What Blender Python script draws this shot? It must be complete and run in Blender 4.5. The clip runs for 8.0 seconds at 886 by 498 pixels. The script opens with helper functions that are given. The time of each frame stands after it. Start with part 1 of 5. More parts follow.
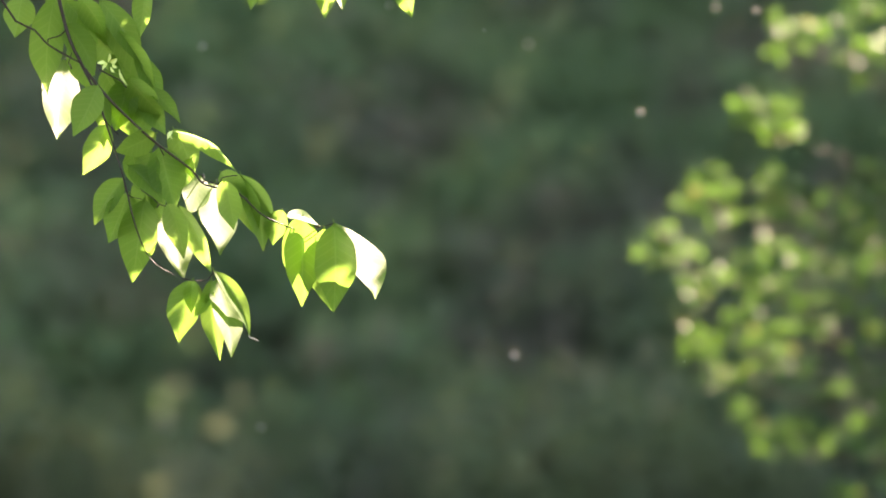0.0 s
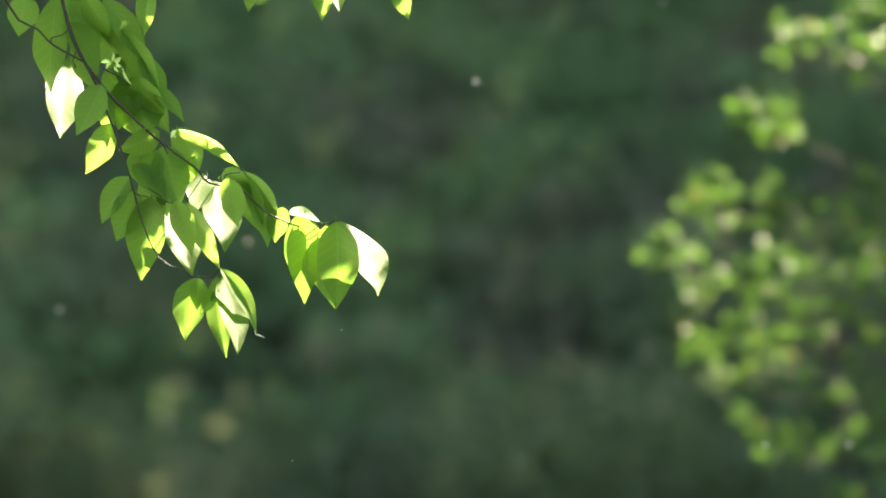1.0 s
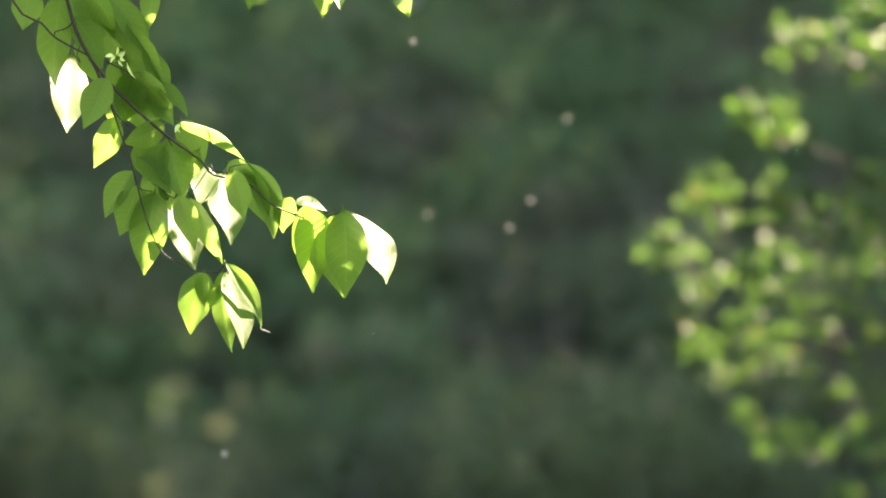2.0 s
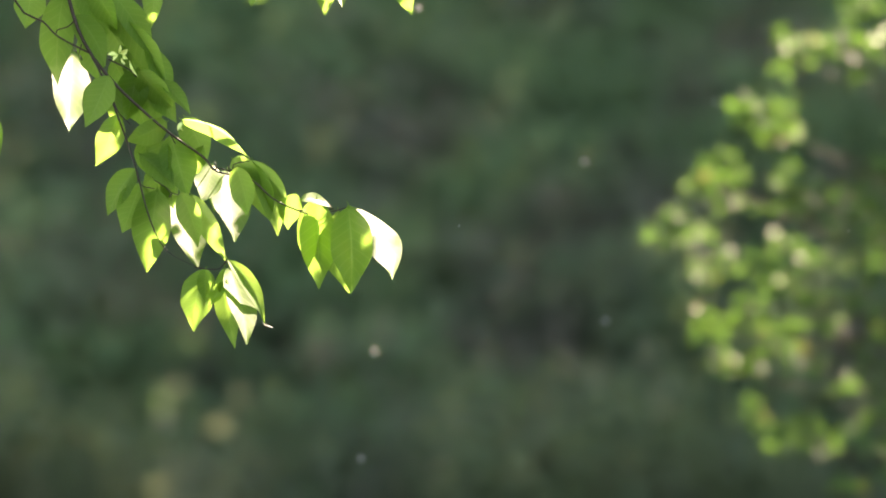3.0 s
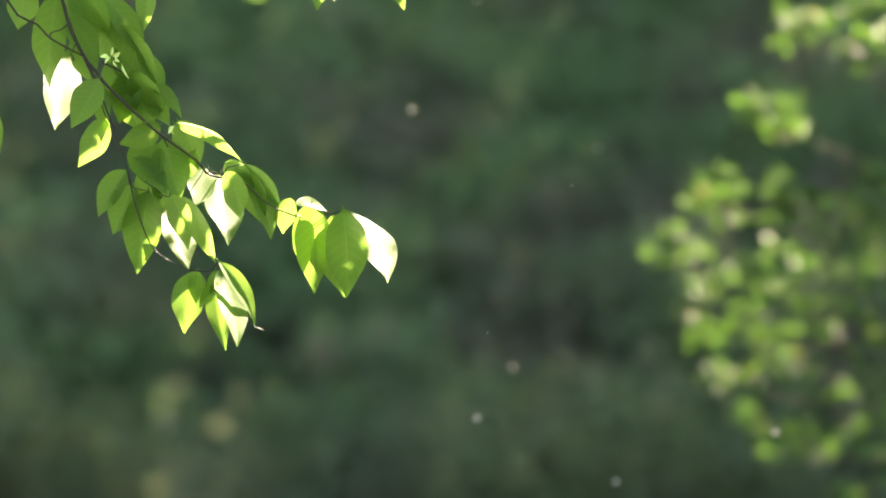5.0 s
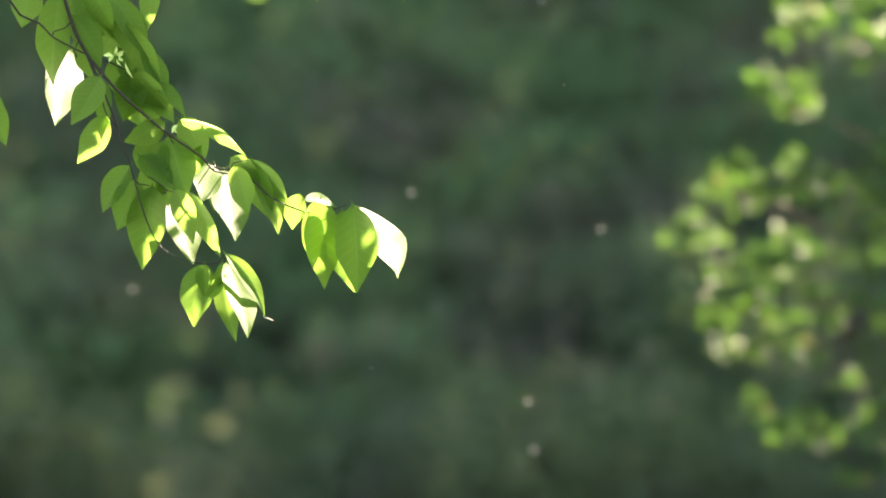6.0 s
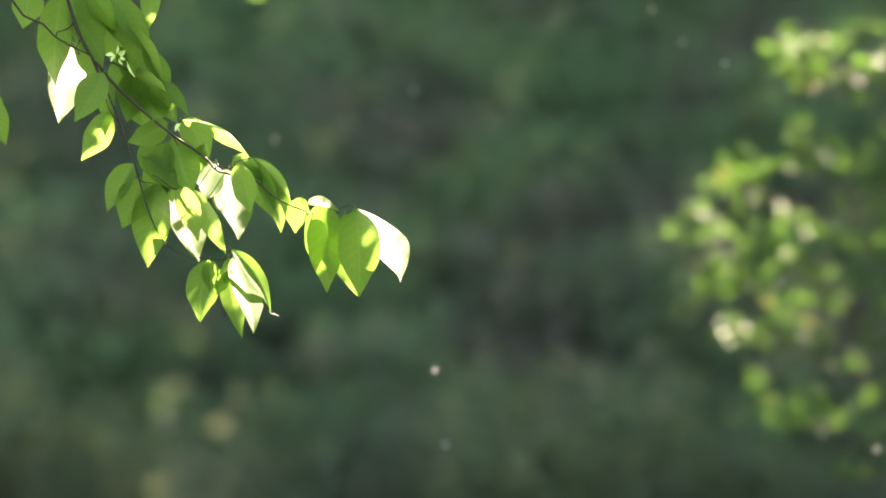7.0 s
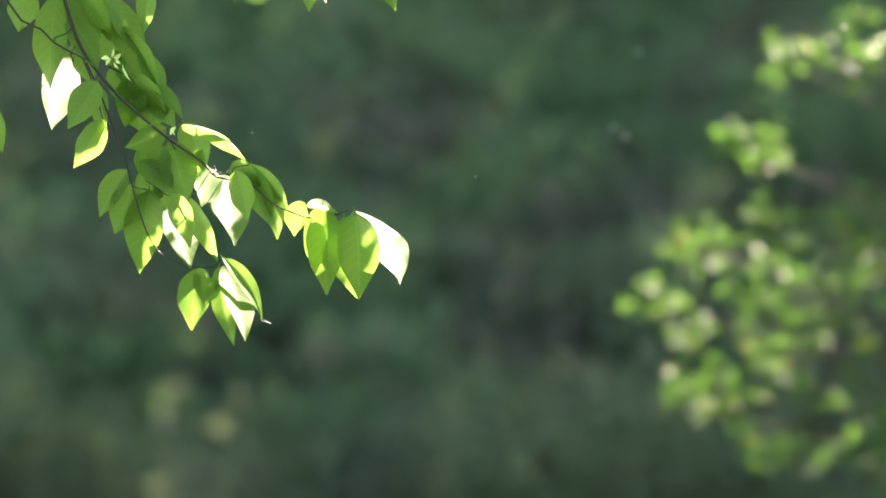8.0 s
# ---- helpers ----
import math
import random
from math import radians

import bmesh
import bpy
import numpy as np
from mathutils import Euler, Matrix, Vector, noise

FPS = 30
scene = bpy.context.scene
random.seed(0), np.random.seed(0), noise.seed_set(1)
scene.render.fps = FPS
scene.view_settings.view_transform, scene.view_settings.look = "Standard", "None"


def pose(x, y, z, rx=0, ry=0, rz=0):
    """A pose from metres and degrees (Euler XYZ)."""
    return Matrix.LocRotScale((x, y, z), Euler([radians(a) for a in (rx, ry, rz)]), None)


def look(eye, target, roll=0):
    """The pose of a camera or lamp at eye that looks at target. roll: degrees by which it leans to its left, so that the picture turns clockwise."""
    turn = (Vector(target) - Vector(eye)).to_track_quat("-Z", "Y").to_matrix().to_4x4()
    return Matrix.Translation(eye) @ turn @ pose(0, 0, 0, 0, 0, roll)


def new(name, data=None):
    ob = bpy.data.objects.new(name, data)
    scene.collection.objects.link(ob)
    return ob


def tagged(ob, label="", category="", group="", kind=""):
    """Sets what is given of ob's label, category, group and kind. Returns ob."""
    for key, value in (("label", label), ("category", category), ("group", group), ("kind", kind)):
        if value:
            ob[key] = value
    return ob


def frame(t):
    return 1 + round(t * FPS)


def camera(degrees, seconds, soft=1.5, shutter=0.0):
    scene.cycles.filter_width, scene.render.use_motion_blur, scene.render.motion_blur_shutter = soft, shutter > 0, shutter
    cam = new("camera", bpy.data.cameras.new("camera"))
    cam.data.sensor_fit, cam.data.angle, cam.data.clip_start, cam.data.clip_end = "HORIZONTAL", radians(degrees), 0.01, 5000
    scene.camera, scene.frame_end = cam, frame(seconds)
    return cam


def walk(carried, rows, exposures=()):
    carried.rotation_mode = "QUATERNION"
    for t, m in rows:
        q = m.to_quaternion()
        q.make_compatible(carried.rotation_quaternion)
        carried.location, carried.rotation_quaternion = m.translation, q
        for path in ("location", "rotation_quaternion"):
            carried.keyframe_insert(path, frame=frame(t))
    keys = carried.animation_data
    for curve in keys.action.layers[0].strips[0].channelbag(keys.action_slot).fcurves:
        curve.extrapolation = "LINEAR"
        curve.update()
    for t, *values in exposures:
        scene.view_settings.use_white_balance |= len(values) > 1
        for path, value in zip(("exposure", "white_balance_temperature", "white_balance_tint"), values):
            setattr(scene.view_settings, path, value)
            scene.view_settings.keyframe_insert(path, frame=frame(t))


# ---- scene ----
# ---------------------------------------------------------------- camera
cam = camera(18.0, 8.0, soft=1.8)
cam.data.dof.use_dof = True
cam.data.dof.focus_distance = 2.475
cam.data.dof.aperture_fstop = 3.0
EYE = (0.0, -2.475, 1.6)
VIEW = look(EYE, (0.0, 0.0, 1.6))
walk(cam, [(0.0, VIEW), (8.0, VIEW)],
     exposures=[(0.0, 3.98, 8100, 28), (0.5, 3.94, 8000, 31), (1.0, 3.74, 8150, 8), (1.5, 3.85, 8100, 16),
                (3.0, 3.91, 8200, 25), (3.5, 3.77, 8250, 10), (4.0, 3.73, 8250, 10), (4.5, 3.82, 8250, 15),
                (6.0, 3.88, 8000, 17), (6.5, 3.88, 8100, 17), (7.0, 3.96, 7900, 21), (7.5, 3.96, 7450, 18),
                (8.0, 3.96, 7450, 17)])

# ---------------------------------------------------------------- light
SUN = Vector((0.42, 0.55, 0.72)).normalized()
world = bpy.data.worlds.new("sky")
scene.world = world
world.use_nodes = True
wn = world.node_tree.nodes
sky = wn.new("ShaderNodeTexSky")
sky.sky_type = "NISHITA"
sky.sun_disc = False
sky.sun_elevation = math.asin(SUN.z)
sky.sun_rotation = math.atan2(SUN.x, SUN.y)
world.node_tree.links.new(sky.outputs[0], wn["Background"].inputs[0])
wn["Background"].inputs[1].default_value = 0.09
sun_data = bpy.data.lights.new("sun", "SUN")
sun_data.energy = 5.0
sun_data.angle = radians(0.53)
sun_data.color = (1.0, 0.91, 0.79)
sun = new("sun", sun_data)
sun.matrix_world = look(SUN * 40, (0, 0, 0))


# ---------------------------------------------------------------- materials
def blank(name):
    m = bpy.data.materials.new(name)
    m.use_nodes = True
    m.node_tree.nodes.clear()
    return m, m.node_tree.nodes, m.node_tree.links


def math_node(n, l, op, a, b=None, c=None, clamp=False):
    x = n.new("ShaderNodeMath")
    x.operation, x.use_clamp = op, clamp
    for i, v in enumerate((a, b, c)):
        if v is None:
            continue
        if isinstance(v, (int, float)):
            x.inputs[i].default_value = v
        else:
            l.new(v, x.inputs[i])
    return x.outputs[0]


def mix_colour(n, l, fac, a, b):
    x = n.new("ShaderNodeMix")
    x.data_type = "RGBA"
    for i, v in ((0, fac), (6, a), (7, b)):
        if isinstance(v, (int, float)):
            x.inputs[i].default_value = v
        elif isinstance(v, tuple):
            x.inputs[i].default_value = (*v, 1)
        else:
            l.new(v, x.inputs[i])
    return x.outputs[2]


def noise_node(n, l, scale, detail=3.0, coord=None):
    x = n.new("ShaderNodeTexNoise")
    x.inputs["Scale"].default_value = scale
    x.inputs["Detail"].default_value = detail
    if coord is not None:
        l.new(coord, x.inputs["Vector"])
    return x.outputs[0]


def leaf_material(name, face, glow, share, rough, tint, forward):
    """A thin blade: a waxy face, light let through, pale midrib and side veins."""
    m, n, l = blank(name)
    uv = n.new("ShaderNodeUVMap")
    sep = n.new("ShaderNodeSeparateXYZ")
    l.new(uv.outputs[0], sep.inputs[0])
    au = math_node(n, l, "MULTIPLY", math_node(n, l, "ABSOLUTE", math_node(n, l, "SUBTRACT", sep.outputs[0], 0.5)), 2.0)
    slant = math_node(n, l, "SUBTRACT", sep.outputs[1], math_node(n, l, "MULTIPLY", au, 0.16))
    wave = math_node(n, l, "SINE", math_node(n, l, "MULTIPLY", slant, 58.0))
    vein = math_node(n, l, "POWER", math_node(n, l, "MULTIPLY_ADD", wave, 0.5, 0.5), 9.0)
    rib = math_node(n, l, "SUBTRACT", 1.0, math_node(n, l, "MULTIPLY", au, 16.0), clamp=True)
    lines = math_node(n, l, "MAXIMUM", math_node(n, l, "MULTIPLY", vein, 0.45), rib)
    geo = n.new("ShaderNodeTexCoord")
    info = n.new("ShaderNodeObjectInfo")
    big = noise_node(n, l, 45.0, 2.0, geo.outputs["Object"])
    fine = noise_node(n, l, 420.0, 3.0, geo.outputs["Object"])
    blend = math_node(n, l, "MULTIPLY_ADD", big, 0.7, math_node(n, l, "MULTIPLY", info.outputs["Random"], 0.5), clamp=True)
    c1 = mix_colour(n, l, blend, face, tint)
    c1 = mix_colour(n, l, math_node(n, l, "MULTIPLY", fine, 0.25), c1, (face[0] * 0.5, face[1] * 0.6, face[2] * 0.5))
    c1 = mix_colour(n, l, math_node(n, l, "MULTIPLY", lines, 0.35), c1, (0.45, 0.55, 0.2))
    c2 = mix_colour(n, l, math_node(n, l, "MULTIPLY", blend, 0.6), glow, (glow[0] * 0.8, glow[1] * 0.95, glow[2] * 0.6))
    c2 = mix_colour(n, l, math_node(n, l, "MULTIPLY", lines, 0.30), c2, (glow[0] * 0.55, glow[1] * 0.7, glow[2] * 0.3))
    c2 = mix_colour(n, l, math_node(n, l, "MULTIPLY", info.outputs["Random"], 0.5), c2, (glow[0] * 0.42, glow[1] * 0.6, glow[2] * 0.3))
    bump = n.new("ShaderNodeBump")
    bump.inputs["Strength"].default_value = 0.1
    bump.inputs["Distance"].default_value = 0.0006
    l.new(math_node(n, l, "ADD", math_node(n, l, "MULTIPLY", lines, -1.0), math_node(n, l, "MULTIPLY", fine, 0.4)), bump.inputs["Height"])
    p = n.new("ShaderNodeBsdfPrincipled")
    l.new(c1, p.inputs["Base Color"])
    p.inputs["Roughness"].default_value = rough
    p.inputs["Specular IOR Level"].default_value = 0.25
    l.new(bump.outputs[0], p.inputs["Normal"])
    t = n.new("ShaderNodeBsdfTranslucent")
    l.new(c2, t.inputs[0])
    l.new(bump.outputs[0], t.inputs["Normal"])
    mix = n.new("ShaderNodeMixShader")
    mix.inputs[0].default_value = share
    l.new(p.outputs[0], mix.inputs[1])
    l.new(t.outputs[0], mix.inputs[2])
    r = n.new("ShaderNodeBsdfRefraction")
    r.inputs["Color"].default_value = (1.0, 1.0, 0.92, 1)
    r.inputs["Roughness"].default_value = 0.65
    r.inputs["IOR"].default_value = 1.4
    thin = n.new("ShaderNodeMixShader")
    thin.inputs[0].default_value = forward
    l.new(mix.outputs[0], thin.inputs[1])
    l.new(r.outputs[0], thin.inputs[2])
    out = n.new("ShaderNodeOutputMaterial")
    l.new(thin.outputs[0], out.inputs[0])
    return m


def foliage_material(name, dark, light, share, dry):
    """Distant leaves, each of its own green."""
    m, n, l = blank(name)
    geo = n.new("ShaderNodeNewGeometry")
    c = mix_colour(n, l, geo.outputs["Random Per Island"], dark, light)
    pos = n.new("ShaderNodeTexCoord")
    c = mix_colour(n, l, math_node(n, l, "MULTIPLY", noise_node(n, l, 1.6, 2.0, pos.outputs["Object"]), 0.35), c, dark)
    patch = math_node(n, l, "MULTIPLY_ADD", noise_node(n, l, 1.5, 3.0, pos.outputs["Object"]), 6.0, -2.8, clamp=True)
    c = mix_colour(n, l, math_node(n, l, "MULTIPLY", patch, 0.95), c, dry)
    p = n.new("ShaderNodeBsdfPrincipled")
    l.new(c, p.inputs["Base Color"])
    p.inputs["Roughness"].default_value = 0.7
    p.inputs["Specular IOR Level"].default_value = 0.2
    t = n.new("ShaderNodeBsdfTranslucent")
    l.new(c, t.inputs[0])
    mix = n.new("ShaderNodeMixShader")
    mix.inputs[0].default_value = share
    l.new(p.outputs[0], mix.inputs[1])
    l.new(t.outputs[0], mix.inputs[2])
    out = n.new("ShaderNodeOutputMaterial")
    l.new(mix.outputs[0], out.inputs[0])
    return m


def rough_material(name, a, b, scale, rough=0.8, depth=0.002, stretch=(1, 1, 1)):
    m, n, l = blank(name)
    tc = n.new("ShaderNodeTexCoord")
    mp = n.new("ShaderNodeMapping")
    mp.inputs["Scale"].default_value = stretch
    l.new(tc.outputs["Object"], mp.inputs[0])
    big = noise_node(n, l, scale, 5.0, mp.outputs[0])
    fine = noise_node(n, l, scale * 9, 4.0, mp.outputs[0])
    c = mix_colour(n, l, big, a, b)
    c = mix_colour(n, l, math_node(n, l, "MULTIPLY", fine, 0.4), c, (a[0] * 0.5, a[1] * 0.5, a[2] * 0.5))
    bump = n.new("ShaderNodeBump")
    bump.inputs["Distance"].default_value = depth
    l.new(math_node(n, l, "ADD", big, math_node(n, l, "MULTIPLY", fine, 0.5)), bump.inputs["Height"])
    p = n.new("ShaderNodeBsdfPrincipled")
    l.new(c, p.inputs["Base Color"])
    p.inputs["Roughness"].default_value = rough
    p.inputs["Specular IOR Level"].default_value = 0.2
    l.new(bump.outputs[0], p.inputs["Normal"])
    out = n.new("ShaderNodeOutputMaterial")
    l.new(p.outputs[0], out.inputs[0])
    return m


def down_material(name, a, b):
    """Fine white hairs that let most of the light through."""
    m, n, l = blank(name)
    tc = n.new("ShaderNodeTexCoord")
    c = mix_colour(n, l, noise_node(n, l, 300.0, 3.0, tc.outputs["Object"]), a, b)
    d = n.new("ShaderNodeBsdfDiffuse")
    t = n.new("ShaderNodeBsdfTranslucent")
    l.new(c, d.inputs[0])
    l.new(c, t.inputs[0])
    mix = n.new("ShaderNodeMixShader")
    mix.inputs[0].default_value = 0.6
    l.new(d.outputs[0], mix.inputs[1])
    l.new(t.outputs[0], mix.inputs[2])
    out = n.new("ShaderNodeOutputMaterial")
    l.new(mix.outputs[0], out.inputs[0])
    return m


LEAF = leaf_material("young_leaf", (0.036, 0.118, 0.002), (0.232, 0.372, 0.080), 0.60, 0.52, (0.055, 0.135, 0.003), 0.03)
SHRUB_LEAF = leaf_material("shrub_leaf", (0.026, 0.084, 0.024), (0.066, 0.134, 0.024), 0.52, 0.50, (0.04, 0.094, 0.03), 0.02)
SHRUB_TIP = leaf_material("shrub_tip_leaf", (0.07, 0.075, 0.03), (0.15, 0.145, 0.055), 0.45, 0.55, (0.14, 0.13, 0.03), 0.03)
BUD = rough_material("bud_scale", (0.35, 0.20, 0.10), (0.55, 0.42, 0.20), 300, 0.5, 0.0004)
TWIG = rough_material("twig_bark", (0.020, 0.013, 0.009), (0.055, 0.038, 0.026), 160, 0.45, 0.0006, (1, 1, 1))
BARK = rough_material("trunk_bark", (0.035, 0.03, 0.022), (0.085, 0.07, 0.052), 14, 0.85, 0.01, (1, 1, 0.25))
WOODS = foliage_material("woodland_leaf", (0.072, 0.140, 0.056), (0.112, 0.185, 0.075), 0.55, (0.090, 0.088, 0.062))
UNDER = foliage_material("undergrowth_leaf", (0.052, 0.086, 0.040), (0.080, 0.120, 0.052), 0.50, (0.066, 0.076, 0.048))
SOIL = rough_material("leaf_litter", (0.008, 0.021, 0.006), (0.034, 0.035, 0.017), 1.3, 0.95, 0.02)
PETAL = rough_material("bud_and_glint", (0.48, 0.62, 0.10), (0.78, 0.80, 0.35), 260, 0.6, 0.0003)
FLUFF = down_material("seed_down", (0.42, 0.42, 0.39), (0.55, 0.55, 0.52))
WEED = foliage_material("weed_leaf", (0.08, 0.105, 0.05), (0.115, 0.125, 0.07), 0.5, (0.09, 0.092, 0.06))


# ---------------------------------------------------------------- builders
def link(name, bm, material, parent=None, label="", smooth=True):
    me = bpy.data.meshes.new(name)
    bm.to_mesh(me)
    bm.free()
    me.materials.append(material)
    if smooth:
        me.shade_smooth()
    ob = new(name, me)
    ob.parent = parent
    if label:
        ob["label"] = label
    return ob


def tube(bm, points, sides=8, close=True):
    """A round tapered rod along points (x, y, z, radius)."""
    rings = []
    count = len(points)
    for i, p in enumerate(points):
        a = Vector(points[max(i - 1, 0)][:3])
        b = Vector(points[min(i + 1, count - 1)][:3])
        way = (b - a).normalized()
        side = way.cross(Vector((0, 1, 0.13))).normalized()
        up = side.cross(way)
        ring = []
        for k in range(sides):
            g = 2 * math.pi * k / sides
            ring.append(bm.verts.new(Vector(p[:3]) + (side * math.cos(g) + up * math.sin(g)) * p[3]))
        rings.append(ring)
    for r, s in zip(rings, rings[1:]):
        for k in range(sides):
            bm.faces.new((r[k], r[(k + 1) % sides], s[(k + 1) % sides], s[k]))
    if close:
        bm.faces.new(rings[0][::-1])
        bm.faces.new(rings[-1])


def rounded(points, steps=3):
    """Catmull-Rom through points (x, y, z, radius)."""
    q = [np.array(p, float) for p in points]
    q = [2 * q[0] - q[1], *q, 2 * q[-1] - q[-2]]
    out = []
    for a, b, c, d in zip(q, q[1:], q[2:], q[3:]):
        for k in range(steps):
            t = k / steps
            out.append(0.5 * (2 * b + (c - a) * t + (2 * a - 5 * b + 4 * c - d) * t * t + (3 * b - a - 3 * c + d) * t ** 3))
    out.append(q[-2])
    return [tuple(p) for p in out]


def blade(length, width, bend, fold, arch, wave, phase, nv=14, nu=4):
    """An ovate, pointed leaf along +y, its face to +z, with a short stalk."""
    bm = bmesh.new()
    uv = bm.loops.layers.uv.new("blade")
    grid = []
    for i in range(nv + 1):
        v = i / nv
        half = 0.5 * width * (v ** 0.66) * ((1 - v) ** 0.92) * (1 - 0.42 * max(0.0, (v - 0.62) / 0.38) ** 1.2) / 0.331 if 0 < i < nv else width * 0.012
        row = []
        for j in range(-nu, nu + 1):
            u = j / nu
            edge = 1 + 0.025 * math.sin(v * 70 + phase) if abs(j) == nu else 1
            x = u * half * edge + bend * length * 4 * v * (1 - v)
            z = fold * abs(u) * half * 1.6 - arch * length * v * v + wave * width * math.sin(v * 9 + phase + (2 if u > 0 else 0)) * u * u
            row.append(bm.verts.new((x, v * length, z)))
        grid.append(row)
    for i in range(nv):
        for j in range(2 * nu):
            face = bm.faces.new((grid[i][j], grid[i][j + 1], grid[i + 1][j + 1], grid[i + 1][j]))
            for loop, (a, b) in zip(face.loops, ((i, j), (i, j + 1), (i + 1, j + 1), (i + 1, j))):
                loop[uv].uv = (b / (2 * nu), a / nv)
    tube(bm, [(0, -0.045 * length, 0.002 * length, 0.0005), (0, -0.02 * length, 0, 0.00045), (0, 0.04 * length, 0, 0.0004)], 5)
    return bm


def aim(base, tip, roll):
    """Pose with +y from base to tip and +z towards the viewer's side, turned by roll."""
    y = (Vector(tip) - Vector(base)).normalized()
    z = Vector((0, -1, 0))
    z = (z - y * z.dot(y)).normalized()
    x = y.cross(z)
    m = Matrix((x, y, z)).transposed().to_4x4()
    return Matrix.Translation(base) @ m @ pose(0, 0, 0, 0, roll, 0)


# ---------------------------------------------------------------- ground
def ground():
    bm = bmesh.new()
    n, reach = 60, 600.0
    rows = []
    for i in range(n + 1):
        row = []
        for j in range(n + 1):
            a, b = 2 * i / n - 1, 2 * j / n - 1
            x, y = reach * a * abs(a) ** 2, reach * b * abs(b) ** 2
            row.append(bm.verts.new((x, y, 0.05 * math.sin(x * 0.7) * math.cos(y * 0.5))))
        rows.append(row)
    for i in range(n):
        for j in range(n):
            bm.faces.new((rows[i][j], rows[i + 1][j], rows[i + 1][j + 1], rows[i][j + 1]))
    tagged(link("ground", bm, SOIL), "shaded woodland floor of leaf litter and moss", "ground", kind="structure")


ground()


# ---------------------------------------------------------------- woodland behind
def leaf_cloud(rng, centres, radii, count, size, back=0.0, face=None):
    """Vertices and faces of many small folded leaves round the given centres."""
    c = np.repeat(centres, count, axis=0)
    r = np.repeat(radii, count)
    d = rng.normal(size=c.shape)
    d /= np.linalg.norm(d, axis=1)[:, None]
    p = c + d * (r * rng.uniform(0.45, 1.0, len(r)) ** 0.6)[:, None] * np.array((1, 1, 0.75))
    way = d * 0.6 + rng.normal(size=c.shape) * 0.6 + np.array((0, 0, -0.5))
    way /= np.linalg.norm(way, axis=1)[:, None]
    up = rng.normal(size=c.shape) * 0.7 + d * 0.5 + np.array((0, 0, 0.7))
    if face is not None:
        up = face + rng.normal(size=c.shape) * 0.2
    side = np.cross(way, up)
    side /= np.linalg.norm(side, axis=1)[:, None] + 1e-9
    nor = np.cross(side, way)
    s = (size * rng.uniform(0.6, 1.3, len(r)))[:, None]
    p = p - way * s * back
    verts = np.stack((p, p + way * s * 0.45 + side * s * 0.28 + nor * s * 0.06, p + way * s, p + way * s * 0.45 - side * s * 0.28 + nor * s * 0.06), 1).reshape(-1, 3)
    k = np.arange(len(p)) * 4
    faces = np.concatenate((np.stack((k, k + 1, k + 2), 1), np.stack((k, k + 2, k + 3), 1)))
    return verts, faces


def cloud_mesh(name, verts, faces, material, parent):
    me = bpy.data.meshes.new(name)
    me.from_pydata(verts.tolist(), [], faces.tolist())
    me.materials.append(material)
    ob = new(name, me)
    ob.parent = parent
    return ob


def woodland_tree(x, y, height, wide, clumps, seed, material, label, leaf_size=0.10, low=0.15, category="tree", name="woodland_tree"):
    rng = np.random.default_rng(seed)
    root = tagged(new(name), label, category, "trees of the woodland edge")
    root.matrix_basis = pose(x, y, 0)
    bm = bmesh.new()
    lean = rng.uniform(-0.05, 0.05, 2) * height
    trunk = [(lean[0] * k * k, lean[1] * k * k, height * 0.85 * k, 0.02 * height * (1 - 0.85 * k) + 0.008) for k in np.linspace(0, 1, 9)]
    tube(bm, trunk, 10)
    link("trunk", bm, BARK, root)
    ends = []
    for i in range(9):
        k = 0.15 + 0.75 * i / 8
        g = i * 2.4 + seed
        b = trunk[int(k * 8)]
        reach = wide * (0.95 - 0.5 * k) * rng.uniform(0.7, 1.0)
        e = (b[0] + math.cos(g) * reach, b[1] + math.sin(g) * reach, b[2] + reach * 0.55)
        mid = ((b[0] + e[0]) / 2, (b[1] + e[1]) / 2, b[2] + reach * 0.18)
        bm = bmesh.new()
        tube(bm, rounded([(*b[:3], b[3] * 0.55), (*mid, b[3] * 0.35), (*e, 0.006)]), 6)
        link("limb", bm, BARK, root)
    g = rng.normal(size=(clumps, 3))
    g /= np.linalg.norm(g, axis=1)[:, None]
    g *= rng.uniform(0.15, 1.0, clumps)[:, None] ** 0.45
    zc, zr = height * (low + 1) / 2, height * (1 - low) / 2
    centres = g * np.array((wide, wide * 0.8, zr)) + np.array((0, 0, zc))
    v, f = leaf_cloud(rng, centres, rng.uniform(0.2, 0.45, clumps), 120, leaf_size)
    v[:, 2] = np.maximum(v[:, 2], 0.02)
    cloud_mesh("crown", v, f, material, root)
    return root


